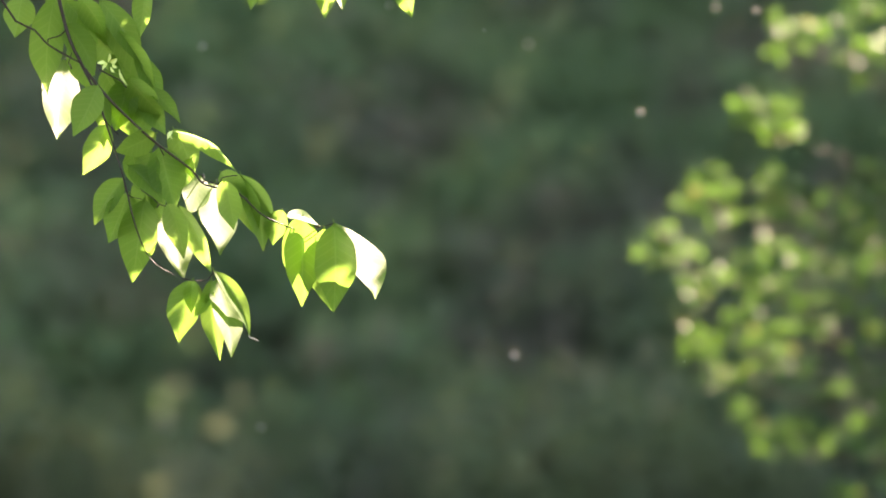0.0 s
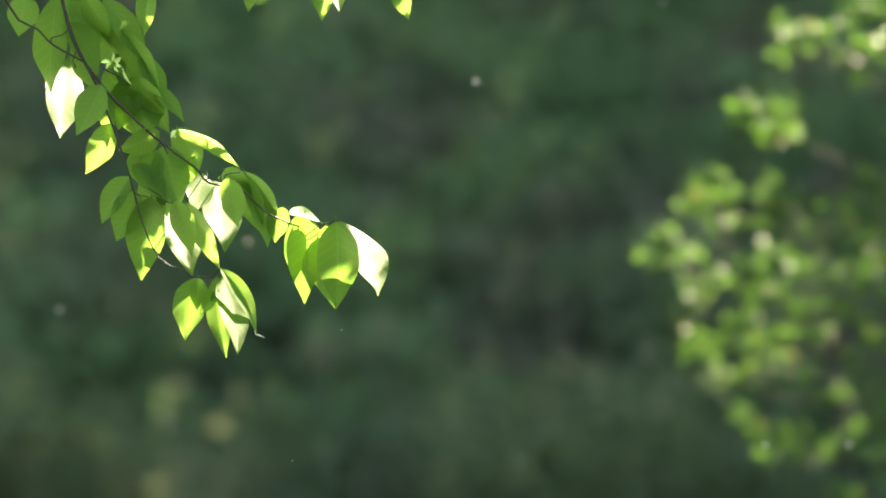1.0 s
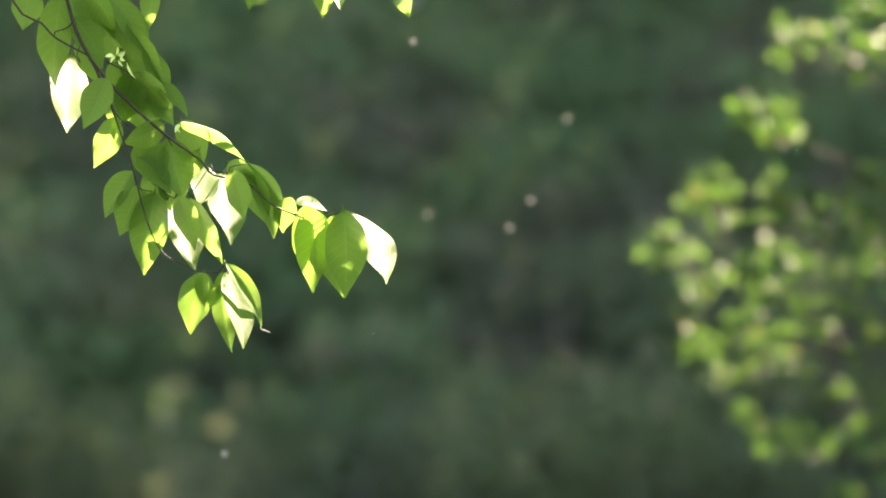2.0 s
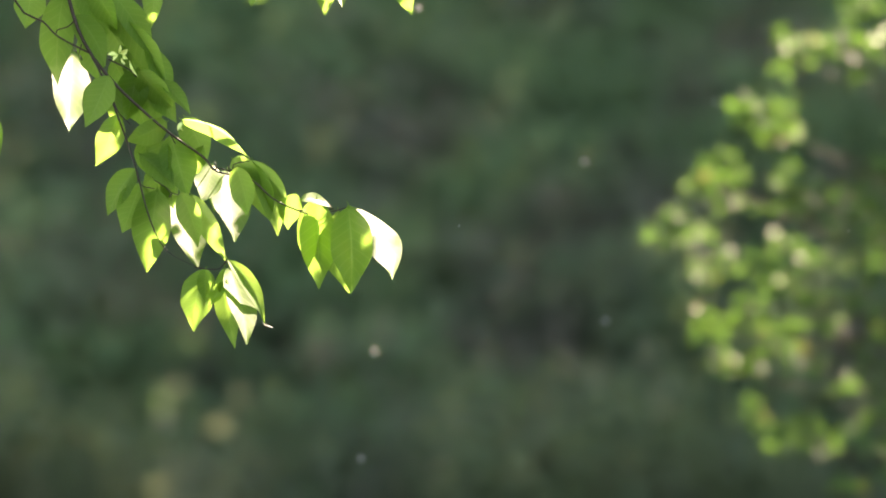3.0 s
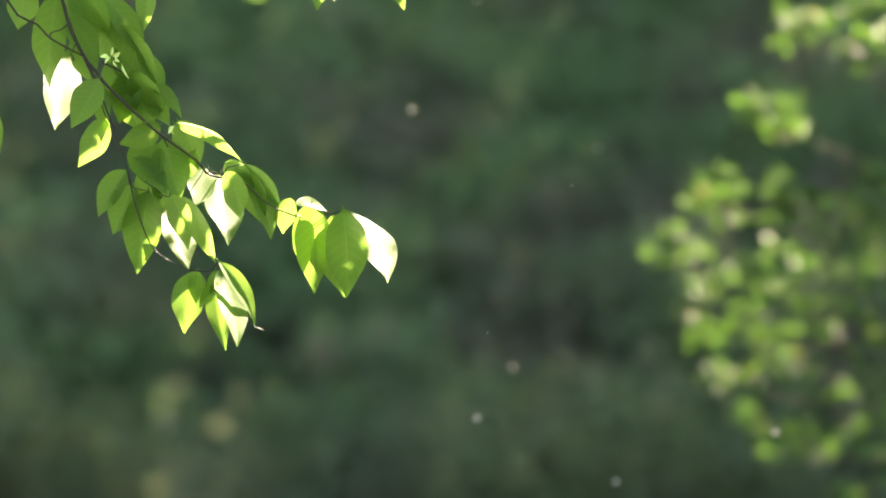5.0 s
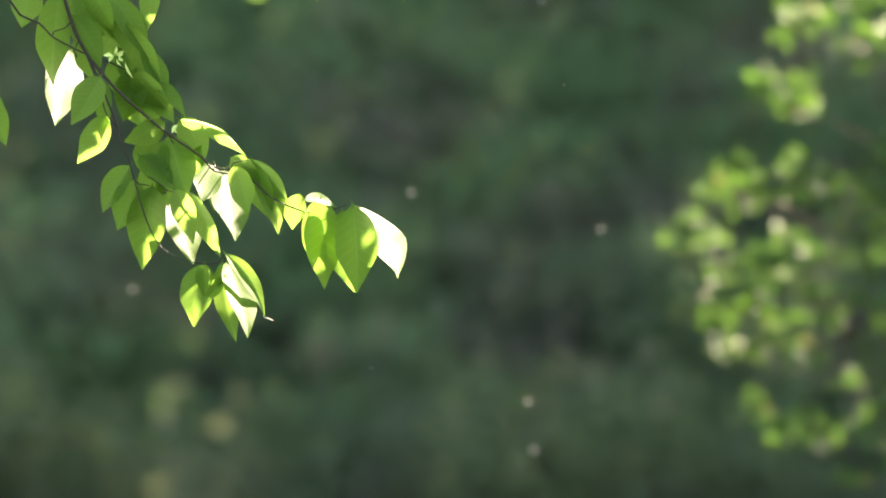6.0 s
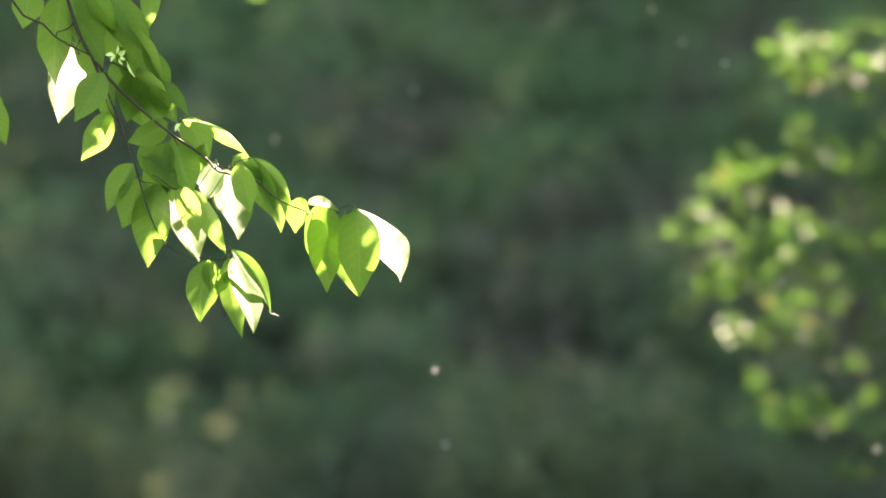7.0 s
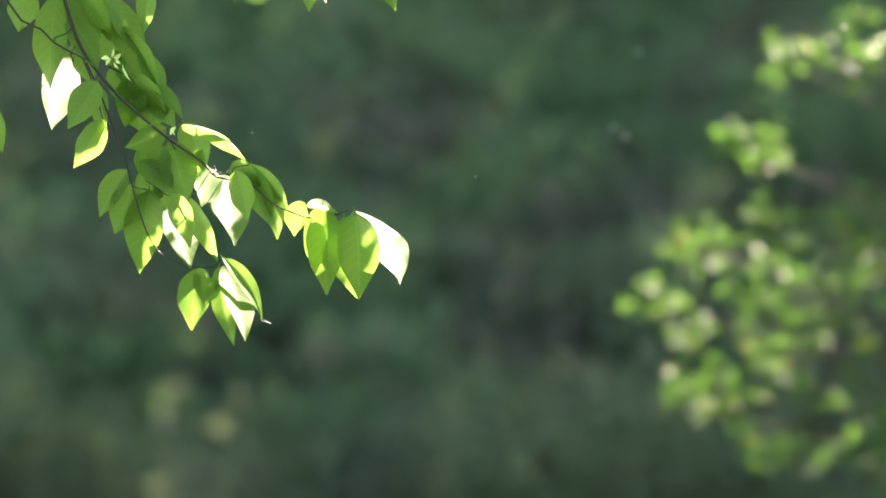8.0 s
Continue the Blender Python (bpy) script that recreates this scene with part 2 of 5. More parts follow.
ROWS = ((7.6, 1.1, 0.62, 18, 42, 0.62, 0.07), (9.0, 1.45, 0.8, 15, 75, 0.85, 0.09), (10.3, 2.25, 0.95, 14, 105, 1.1, 0.10), (11.9, 3.4, 1.3, 12, 130, 1.35, 0.12))
for k, (row_y, tall, gap, count, clumps, wide, size) in enumerate(ROWS):
    for i in range(count):
        x = gap * (i - (count - 1) / 2) + 0.25 * math.sin(i * 7 + k)
        y = row_y + 0.45 * math.sin(i * 4.1 + 2 * k)
        h = tall * (1 + 0.16 * math.sin(i * 2.3 + 3 * k))
        if k == 3 and 0.4 < x < 4.5:
            h *= 1.1
        if k == 0:
            woodland_tree(x, y, h, wide, clumps, 120 + i, UNDER, "low olive green bush before the woodland trees", size, -0.05, "bush", "low_bush")
        else:
            woodland_tree(x, y, h, wide, clumps, 200 * k + i, WOODS, "dense dark green broadleaf tree at the woodland edge", size, -0.05)


def far_woods():
    """The deep wood behind the trees, one thick mass of leaves."""
    rng = np.random.default_rng(5)
    # The mass is carried up unseen to 12.5 m to shade the trees before it.
    c = np.stack((rng.uniform(-14, 14, 2200), rng.uniform(14.0, 17.0, 2200), rng.uniform(0.1, 12.5, 2200)), 1)
    v, f = leaf_cloud(rng, c, rng.uniform(0.5, 0.9, 2200), 45, 0.24)
    v[:, 2] = np.maximum(v[:, 2], 0.02)
    ob = cloud_mesh("far_woods", v, f, WOODS, None)
    tagged(ob, "deep dark mass of green woodland leaves", "woods", kind="stuff")


far_woods()


def undergrowth():
    """Saplings and climbers that cover the foot of the wood in a rising slope."""
    rng = np.random.default_rng(9)
    n = 4000
    x, y = rng.uniform(-6.5, 6.5, n), rng.uniform(7.3, 12.2, n)
    z = 0.35 + (y - 7.5) * 0.72 + 0.06 * np.sin(x * 3.1 + y) + 0.05 * np.sin(y * 4.3 - x * 1.7) + rng.normal(size=n) * 0.09
    v, f = leaf_cloud(rng, np.stack((x, y, z), 1), rng.uniform(0.16, 0.34, n), 44, 0.085)
    v[:, 2] = np.maximum(v[:, 2], 0.02)
    tagged(cloud_mesh("undergrowth", v, f, WOODS, None), "tangled green saplings and climbers at the wood's foot", "undergrowth", kind="stuff")


undergrowth()


def clearing_edge():
    """The wood goes on round the clearing, beside and behind the camera."""
    rng = np.random.default_rng(6)
    g = rng.uniform(math.radians(165), math.radians(375), 1500)
    r = rng.uniform(8.5, 11.0, 1500)
    c = np.stack((r * np.cos(g), r * np.sin(g), rng.uniform(0.2, 3.2, 1500)), 1)
    v, f = leaf_cloud(rng, c, rng.uniform(0.5, 0.9, 1500), 34, 0.26)
    v[:, 2] = np.maximum(v[:, 2], 0.02)
    tagged(cloud_mesh("clearing_edge", v, f, WOODS, None), "dark green leaves of the wood round the clearing", "woods", kind="stuff")


clearing_edge()
for x, y, h, w, k in ((1.44, 3.2, 1.6, 0.32, 1), (1.72, 3.35, 1.7, 0.38, 2)):
    woodland_tree(x, y, h, w, 60, 500 + k, WOODS, "shaded green bush behind the sunlit shrub", 0.06, 0.1, "bush", "low_bush")
# Out-of-view tree, added only to throw shade on the two bushes.
woodland_tree(2.6, 4.9, 4.4, 0.95, 60, 511, WOODS, "unseen green broadleaf tree added to shade the bushes beneath it", 0.09, 0.45)
# Another out-of-view tree, added to shade the shrub's lower right.
woodland_tree(2.43, 3.02, 3.9, 0.8, 150, 510, WOODS, "unseen green broadleaf tree added to shade the shrub beneath it", 0.09, 0.45)


def tall_weed(x, y, height, seed):
    """A thin stem with pale drooping leaves."""
    rng = random.Random(seed)
    root = tagged(new("tall_weed"), "thin pale-leaved weed before the dark undergrowth", "weed", "pale weeds")
    root.matrix_basis = pose(x, y, 0)
    lean = rng.uniform(-0.05, 0.05)
    points = [(lean * k * k, 0.02 * math.sin(3 * k), height * k, 0.005 - 0.0035 * k) for k in np.linspace(0, 1, 7)]
    bm = bmesh.new()
    tube(bm, points, 6)
    link("stem", bm, WEED, root)
    for i in range(6):
        k = 0.7 + 0.3 * i / 5
        g = 2.4 * i + seed
        bm = blade(rng.uniform(0.07, 0.10), 0.045, 0.02, 0.15, 0.25, 0.05, i, 6, 2)
        ob = link("leaf", bm, WEED, root)
        foot = Vector((lean * k * k, 0.02 * math.sin(3 * k), height * k))
        ob.matrix_basis = aim(foot, foot + Vector((math.cos(g), math.sin(g), rng.uniform(-0.7, 0.3))), rng.uniform(-30, 30))


for x, y, h, k in ((-0.80, 6.0, 1.17, 1), (-0.69, 6.15, 1.22, 2), (-0.77, 5.9, 0.96, 3), (-0.66, 6.0, 0.97, 4)):
    tall_weed(x, y, h, k)


# ---------------------------------------------------------------- young tree with the hanging branch
tree = tagged(new("young_tree"), "slender young tree with a drooping branch of bright green leaves", "tree")
tree.matrix_basis = pose(-0.95, 0.3, 0)
bm = bmesh.new()
tube(bm, rounded([(0, 0, -0.02, 0.05), (0.02, 0.01, 0.8, 0.042), (-0.02, 0, 1.7, 0.036), (0.01, 0.02, 2.6, 0.026), (0.03, 0, 3.3, 0.010)], 5), 14)
link("trunk", bm, BARK, tree)
bm = bmesh.new()
tube(bm, rounded([(0.0, 0.0, 2.28, 0.016), (0.25, -0.14, 2.18, 0.011), (0.45, -0.26, 2.02, 0.007), (0.60, -0.30, 1.895, 0.0026)], 5), 10)
link("limb", bm, BARK, tree)
bm = bmesh.new()
tube(bm, rounded([(0.0, 0.0, 2.42, 0.014), (0.3, -0.05, 2.40, 0.010), (0.6, -0.12, 2.24, 0.006), (0.95, -0.16, 2.03, 0.003)], 5), 10)
link("limb", bm, BARK, tree)
shoots = {}
leaf_count = 0
SUNLIT, SHADED = [], []


def shoot(joint, lines):
    """A twig of the branch; joint is the point about which it swings."""
    bm = bmesh.new()
    for points in lines:
        tube(bm, [(p[0] - joint[0], p[1] - joint[1], p[2] - joint[2], p[3]) for p in rounded(points)], 8)
    ob = link("twig", bm, TWIG, tree, "thin dark brown twig")
    ob.matrix_basis = Matrix.Translation(joint)
    return ob


def leaf(parent, base, tip, width, roll, bend, fold, sun=None, glare=0.0):
    """A leaf of the branch. sun: the stretch of the blade that the sun reaches through the crown, from
    and to along it, how far to the side of the rib, and how wide, in shares of the half width.
    glare: how far the blade turns towards mirroring the sun."""
    global leaf_count
    leaf_count += 1
    rng = random.Random(leaf_count)
    base, tip = Vector(base), Vector(tip)
    length = (tip - base).length
    arch = rng.uniform(-0.05, 0.10) * (1 - glare)
    if glare:
        m = aim(base, tip, 0).to_3x3()
        h = (SUN + Vector((0, -1, 0))) @ m
        roll = glare * math.degrees(math.atan2(h.x, h.z))
    bm = blade(length, width / max(0.55, math.cos(radians(roll))), -bend, fold, arch, rng.uniform(0.02, 0.06), rng.uniform(0, 6))
    ob = link("leaf", bm, LEAF, parent)
    m = aim(base, tip, roll)
    ob.matrix_basis = Matrix.Translation(-parent.matrix_basis.translation) @ m
    side = m.to_3x3() @ Vector((1, 0, 0))
    if sun:
        start, stop, off, wide = sun
        for v in np.linspace(start, stop, 10):
            half = 0.5 * width * min(1.0, 2.5 * math.sqrt(max(v * (1 - v), 0.02)))
            p = base.lerp(tip, v) + side * (off * half - 4 * bend * length * v * (1 - v))
            SUNLIT.append((*p, half * wide))
    for v in (0.04, 0.18, 0.32, 0.46, 0.60, 0.74, 0.88):
        half = 0.5 * width * min(1.0, 2.2 * math.sqrt(v * (1 - v)))
        SHADED.extend(tuple(base.lerp(tip, v) + side * (u * half - 4 * bend * length * v * (1 - v))) for u in (-0.75, 0, 0.75))
    return ob


shoots["stem"] = shoot((0.6145, -0.3000, 1.8255), [
    [(0.5991, -0.3080, 1.8995, 0.0020), (0.6156, -0.3080, 1.8198, 0.0017), (0.6290, -0.3080, 1.7799, 0.0015), (0.6515, -0.3080, 1.7475, 0.0014), (0.6789, -0.3080, 1.7201, 0.0012), (0.7038, -0.3080, 1.6987, 0.0011), (0.7327, -0.3080, 1.6777, 0.0010), (0.7452, -0.3080, 1.6643, 0.0009), (0.7736, -0.3080, 1.6578, 0.0008), (0.7935, -0.3080, 1.6404, 0.0007), (0.8144, -0.3080, 1.6299, 0.0007), (0.8320, -0.2780, 1.6257, 0.0005), (0.8597, -0.2930, 1.6321, 0.0004)],
    [(0.5119, -0.3080, 1.9643, 0.0018), (0.5643, -0.3080, 1.8238, 0.0011), (0.5932, -0.3080, 1.7984, 0.0009), (0.6066, -0.3080, 1.7849, 0.0009), (0.6350, -0.3080, 1.7695, 0.0008)],
    [(0.6216, -0.3080, 1.7999, 0.0007), (0.6151, -0.3080, 1.7939, 0.0006), (0.6056, -0.3080, 1.7909, 0.0006), (0.6051, -0.3080, 1.7879, 0.0007)],
    [(0.6505, -0.3080, 1.7645, 0.0007), (0.6614, -0.3080, 1.7590, 0.0006), (0.6699, -0.3080, 1.7545, 0.0005), (0.6749, -0.3080, 1.7485, 0.0004)]])
shoots["top"] = shoot((0.6286, -0.2660, 1.8134), [
    [(0.6110, -0.2740, 1.8430, 0.0010), (0.6347, -0.2740, 1.8339, 0.0009), (0.6549, -0.2740, 1.8279, 0.0008), (0.6751, -0.2740, 1.7925, 0.0007), (0.6893, -0.2740, 1.7622, 0.0005), (0.7004, -0.2740, 1.7394, 0.0004)]])
shoots["pale"] = shoot((0.6330, -0.3000, 1.7705), [
    [(0.6340, -0.3080, 1.7699, 0.0008), (0.6440, -0.3080, 1.7500, 0.0007), (0.6520, -0.3080, 1.7301, 0.0006), (0.6570, -0.3080, 1.7176, 0.0005), (0.6669, -0.3080, 1.7072, 0.0004)],
    [(0.6265, -0.3080, 1.7799, 0.0005), (0.6231, -0.3080, 1.7699, 0.0004)]])
shoots["mid"] = shoot((0.7400, -0.3000, 1.6655), [
    [(0.7407, -0.3080, 1.6663, 0.0006), (0.7477, -0.3080, 1.6673, 0.0005), (0.7566, -0.3080, 1.6643, 0.0005)],
    [(0.7611, -0.3080, 1.6613, 0.0005), (0.7596, -0.3080, 1.6703, 0.0005), (0.7736, -0.3080, 1.6733, 0.0004)]])
shoots["inner"] = shoot((0.7030, -0.3000, 1.6990), [
    [(0.6898, -0.3080, 1.7101, 0.0005), (0.6807, -0.2880, 1.6985, 0.0004), (0.6787, -0.2880, 1.6859, 0.0004), (0.6826, -0.2960, 1.6706, 0.0004), (0.6888, -0.3080, 1.6593, 0.0003)],
    [(0.7038, -0.3080, 1.6987, 0.0006), (0.7088, -0.3080, 1.6892, 0.0005)]])
shoots["tip"] = shoot((0.8045, -0.3000, 1.6330), [
    [(0.8179, -0.2980, 1.6295, 0.0005), (0.8320, -0.2780, 1.6277, 0.0005), (0.8475, -0.2880, 1.6306, 0.0005)]])
shoots["low"] = shoot((0.6405, -0.3000, 1.7580), [
    [(0.6380, -0.3080, 1.7640, 0.0011), (0.6480, -0.3080, 1.7410, 0.0009), (0.6604, -0.3080, 1.7077, 0.0008), (0.6729, -0.3080, 1.6703, 0.0007), (0.6849, -0.3080, 1.6254, 0.0007), (0.6993, -0.3080, 1.5970, 0.0004), (0.7247, -0.3080, 1.5826, 0.0002)],
    [(0.6888, -0.3080, 1.6593, 0.0004), (0.6988, -0.3080, 1.6528, 0.0005), (0.7048, -0.3080, 1.6473, 0.0005), (0.7113, -0.3080, 1.6454, 0.0004)],
    [(0.6729, -0.3080, 1.6703, 0.0005), (0.6769, -0.3080, 1.6553, 0.0005), (0.6898, -0.3080, 1.6513, 0.0004)]])
shoots["hang"] = shoot((0.7240, -0.3000, 1.5825), [
    [(0.7247, -0.3080, 1.5826, 0.0005), (0.7337, -0.3080, 1.5806, 0.0005), (0.7462, -0.3080, 1.5806, 0.0005), (0.7506, -0.3080, 1.5846, 0.0005), (0.7536, -0.3080, 1.5885, 0.0005)]])
shoots["over"] = shoot((0.862, -0.18, 1.988), [
    [(0.862, -0.18, 1.988, 0.0016), (0.855, -0.18, 1.93, 0.0013), (0.852, -0.18, 1.875, 0.0010), (0.850, -0.18, 1.855, 0.0008)],
    [(0.862, -0.18, 1.988, 0.0014), (0.90, -0.18, 1.93, 0.0011), (0.918, -0.18, 1.865, 0.0008)]])
shoots["edge"] = shoot((0.528, -0.3, 1.7685), [
    [(0.513, -0.3, 1.885, 0.0014), (0.520, -0.3, 1.82, 0.0012), (0.535, -0.3, 1.75, 0.0009), (0.543, -0.3, 1.722, 0.0008)]])
leaf(shoots["top"], (0.5811, -0.2938, 1.8311), (0.5731, -0.2875, 1.7945), 0.0258, -20, 0, .15)
leaf(shoots["top"], (0.6105, -0.3000, 1.8280), (0.5987, -0.2875, 1.7422), 0.0310, 15, -.03, .12)
leaf(shoots["pale"], (0.6024, -0.1840, 1.7827), (0.6074, -0.2740, 1.7051), 0.0320, 0, 0, 0.05, sun=(0.38, 1, 0, 1.1), glare=1)
leaf(shoots["pale"], (0.6520, -0.3320, 1.7496), (0.6307, -0.3360, 1.7049), 0.0273, 20, .03, .15)
leaf(shoots["pale"], (0.6536, -0.2880, 1.7176), (0.6322, -0.2860, 1.6724), 0.0230, -14, 0.03, 0.22, sun=(0.05, 1, -0.2, 1))
leaf(shoots["pale"], (0.6505, -0.2875, 1.7462), (0.6536, -0.2844, 1.7021), 0.0169, 30, 0, .2)
leaf(shoots["top"], (0.6198, -0.3062, 1.8050), (0.6472, -0.3094, 1.7589), 0.0244, 15, .08, .1)
leaf(shoots["top"], (0.6205, -0.3000, 1.8255), (0.6477, -0.2938, 1.7880), 0.0197, -15, .03, .15, sun=(0.6, 0.9, 0.3, 0.4))
leaf(shoots["top"], (0.6334, -0.3031, 1.8292), (0.6565, -0.3000, 1.7915), 0.0207, 30, .05, .2)
leaf(shoots["top"], (0.6505, -0.3000, 1.8265), (0.6883, -0.2938, 1.7659), 0.0216, -20, .05, .15, sun=(0.35, 0.5, 0.3, 0.3))
leaf(shoots["top"], (0.6573, -0.2938, 1.8010), (0.6987, -0.2875, 1.7467), 0.0235, 20, .05, .2, sun=(0.1, 0.3, 0.3, 0.3))
leaf(shoots["top"], (0.6810, -0.2906, 1.7787), (0.7033, -0.2875, 1.7281), 0.0179, -30, .05, .15, sun=(0.2, 0.5, 0.3, 0.3))
leaf(shoots["top"], (0.6913, -0.2938, 1.8411), (0.6858, -0.2938, 1.7930), 0.0188, 20, 0, .2, sun=(0.6, 1, 0, 0.5))
leaf(shoots["stem"], (0.6746, -0.2875, 1.7573), (0.6628, -0.2812, 1.7113), 0.0291, 10, 0, .1)
leaf(shoots["top"], (0.6748, -0.2938, 1.7569), (0.7028, -0.2875, 1.7226), 0.0244, 30, 0, .15, sun=(0.3, 0.55, 0, 0.3))
leaf(shoots["stem"], (0.6870, -0.2812, 1.7516), (0.6900, -0.2812, 1.7083), 0.0291, -10, 0, .12)
leaf(shoots["top"], (0.6940, -0.2906, 1.7481), (0.7209, -0.2938, 1.7178), 0.0122, -30, .04, .25)
leaf(shoots["top"], (0.6433, -0.2825, 1.8029), (0.6687, -0.2800, 1.7578), 0.0244, 12, 0, .1, sun=(0.5, 0.7, 0, 0.3))
leaf(shoots["top"], (0.6581, -0.2838, 1.7787), (0.6820, -0.2812, 1.7395), 0.0216, -14, .03, .12, sun=(0.4, 0.55, 0, 0.3))
leaf(shoots["stem"], (0.6510, -0.2838, 1.7656), (0.6739, -0.2812, 1.7254), 0.0226, 10, 0, .12)
leaf(shoots["stem"], (0.6791, -0.2825, 1.7465), (0.7071, -0.2800, 1.7084), 0.0207, -12, .04, .14, sun=(0.6, 0.85, 0.2, 0.3))
leaf(shoots["stem"], (0.6638, -0.2812, 1.7466), (0.6807, -0.2787, 1.7014), 0.0216, 14, 0, .12)
leaf(shoots["top"], (0.6260, -0.2844, 1.7917), (0.6382, -0.2812, 1.7466), 0.0235, 10, 0, .1)
leaf(shoots["top"], (0.6038, -0.2875, 1.8367), (0.6306, -0.2812, 1.7970), 0.0235, -10, 0, .1)
leaf(shoots["top"], (0.6461, -0.2844, 1.8118), (0.6759, -0.2812, 1.7819), 0.0235, 10, 0, .1)
leaf(shoots["stem"], (0.7008, -0.3031, 1.7094), (0.6647, -0.3062, 1.6913), 0.0207, -25, .04, .15, sun=(0, 0.45, 0, 0.8))
leaf(shoots["stem"], (0.7139, -0.3037, 1.7108), (0.7718, -0.3048, 1.6739), 0.0108, 51.6, .2, .3, sun=(0.05, 1, 0, 3))
leaf(shoots["stem"], (0.7151, -0.2906, 1.7139), (0.7329, -0.2875, 1.6699), 0.0263, 10, .06, .12)
leaf(shoots["inner"], (0.7037, -0.2969, 1.6976), (0.7185, -0.3000, 1.6415), 0.0310, -12, 0, .15, sun=(0.8, 1, 0, 0.6))
leaf(shoots["inner"], (0.6964, -0.2938, 1.6927), (0.6920, -0.3000, 1.6545), 0.0226, 20, 0, .2, sun=(0.1, 0.4, 0.2, 0.5))
leaf(shoots["inner"], (0.6770, -0.3000, 1.6805), (0.7073, -0.3031, 1.6469), 0.0197, -20, .06, .18)
leaf(shoots["mid"], (0.7322, -0.2969, 1.6876), (0.7209, -0.2721, 1.6607), 0.0141, 10.2, 0, .2, sun=(0.1, 1, 0, 0.8))
leaf(shoots["mid"], (0.7356, -0.2360, 1.6733), (0.7282, -0.2740, 1.6374), 0.0240, 0, 0, 0.05, sun=(0.05, 1, 0, 1.1), glare=1)
leaf(shoots["mid"], (0.7336, -0.1750, 1.6604), (0.7315, -0.1750, 1.6299), 0.0113, 20, 0, .15)
leaf(shoots["mid"], (0.7473, -0.2160, 1.6677), (0.7575, -0.2800, 1.6020), 0.0300, 0, 0, 0.05, sun=(0, 0.62, -0.2, 0.9), glare=1)
leaf(shoots["mid"], (0.7635, -0.3320, 1.6677), (0.7737, -0.3360, 1.6241), 0.0216, 18, .04, .12)
leaf(shoots["mid"], (0.7578, -0.2969, 1.6761), (0.7830, -0.3000, 1.6525), 0.0207, 20, 0, .12)
leaf(shoots["mid"], (0.7696, -0.2950, 1.6731), (0.7906, -0.2938, 1.6190), 0.0244, 20, .04, .15)
leaf(shoots["mid"], (0.7755, -0.2925, 1.6742), (0.7966, -0.2938, 1.6065), 0.0244, -25, .08, .2)
leaf(shoots["mid"], (0.7723, -0.2906, 1.6748), (0.8073, -0.2875, 1.6266), 0.0160, 30, .1, .2, sun=(0.3, 0.7, 0.5, 0.4))
leaf(shoots["tip"], (0.8142, -0.2940, 1.6441), (0.8067, -0.2940, 1.6125), 0.0200, 8, -0.06, 0.14, sun=(0.05, 1, 0, 1))
leaf(shoots["tip"], (0.8329, -0.2880, 1.6387), (0.8335, -0.2900, 1.5588), 0.0320, -6, 0, 0.12, sun=(0.14, 0.72, 0.05, 0.85))
leaf(shoots["tip"], (0.8270, -0.2800, 1.6378), (0.8251, -0.2820, 1.5763), 0.0220, 12, 0, 0.12, sun=(0, 0.9, -0.8, 0.25))
leaf(shoots["tip"], (0.8618, -0.3220, 1.6317), (0.8629, -0.3260, 1.5550), 0.0360, -6, 0.02, 0.12)
leaf(shoots["tip"], (0.8512, -0.2800, 1.6287), (0.8599, -0.2840, 1.5552), 0.0260, 8, -0.08, 0.12, sun=(0.35, 1, -0.7, 0.4))
leaf(shoots["tip"], (0.8603, -0.2800, 1.6343), (0.8990, -0.3260, 1.5669), 0.0280, 0, 0.13, 0.04, sun=(0.3, 1, 0.2, 1), glare=1)
leaf(shoots["tip"], (0.8186, -0.3019, 1.6385), (0.8480, -0.2870, 1.6302), 0.0085, -53.4, .2, .1, sun=(0.1, 1, 0, 1))
leaf(shoots["low"], (0.6721, -0.2969, 1.6696), (0.6465, -0.3000, 1.6280), 0.0226, 20, -.05, .18)
leaf(shoots["low"], (0.6763, -0.2938, 1.6566), (0.6591, -0.2969, 1.6125), 0.0282, -20, 0, .15, sun=(0.2, 0.4, 0.2, 0.5))
leaf(shoots["low"], (0.6910, -0.3000, 1.6515), (0.6808, -0.2981, 1.5775), 0.0348, 10, 0, .14)
leaf(shoots["low"], (0.7008, -0.2100, 1.6472), (0.7243, -0.2700, 1.5813), 0.0280, 0, -0.03, 0.08, sun=(0.15, 0.6, -0.3, 0.7), glare=1)
leaf(shoots["low"], (0.7204, -0.2938, 1.6466), (0.7475, -0.2938, 1.5860), 0.0188, 25, .05, .22, sun=(0.6, 1, 0, 0.6))
leaf(shoots["low"], (0.7148, -0.3340, 1.6478), (0.7290, -0.3380, 1.5995), 0.0207, 20, .06, .15)
leaf(shoots["low"], (0.6880, -0.2906, 1.6718), (0.6950, -0.2906, 1.6346), 0.0244, 10, 0, .15)
leaf(shoots["inner"], (0.6790, -0.2906, 1.6949), (0.6845, -0.2906, 1.6597), 0.0207, -10, 0, .15)
leaf(shoots["low"], (0.7011, -0.2906, 1.6657), (0.7031, -0.2906, 1.6336), 0.0150, 15, 0, .2)
leaf(shoots["hang"], (0.7341, -0.2900, 1.5809), (0.7231, -0.2960, 1.5249), 0.0290, -10, -0.06, 0.18, sun=(0.4, 0.75, -0.2, 0.5))
leaf(shoots["hang"], (0.7339, -0.2988, 1.5810), (0.7335, -0.3000, 1.5515), 0.0132, 20, 0, .2)
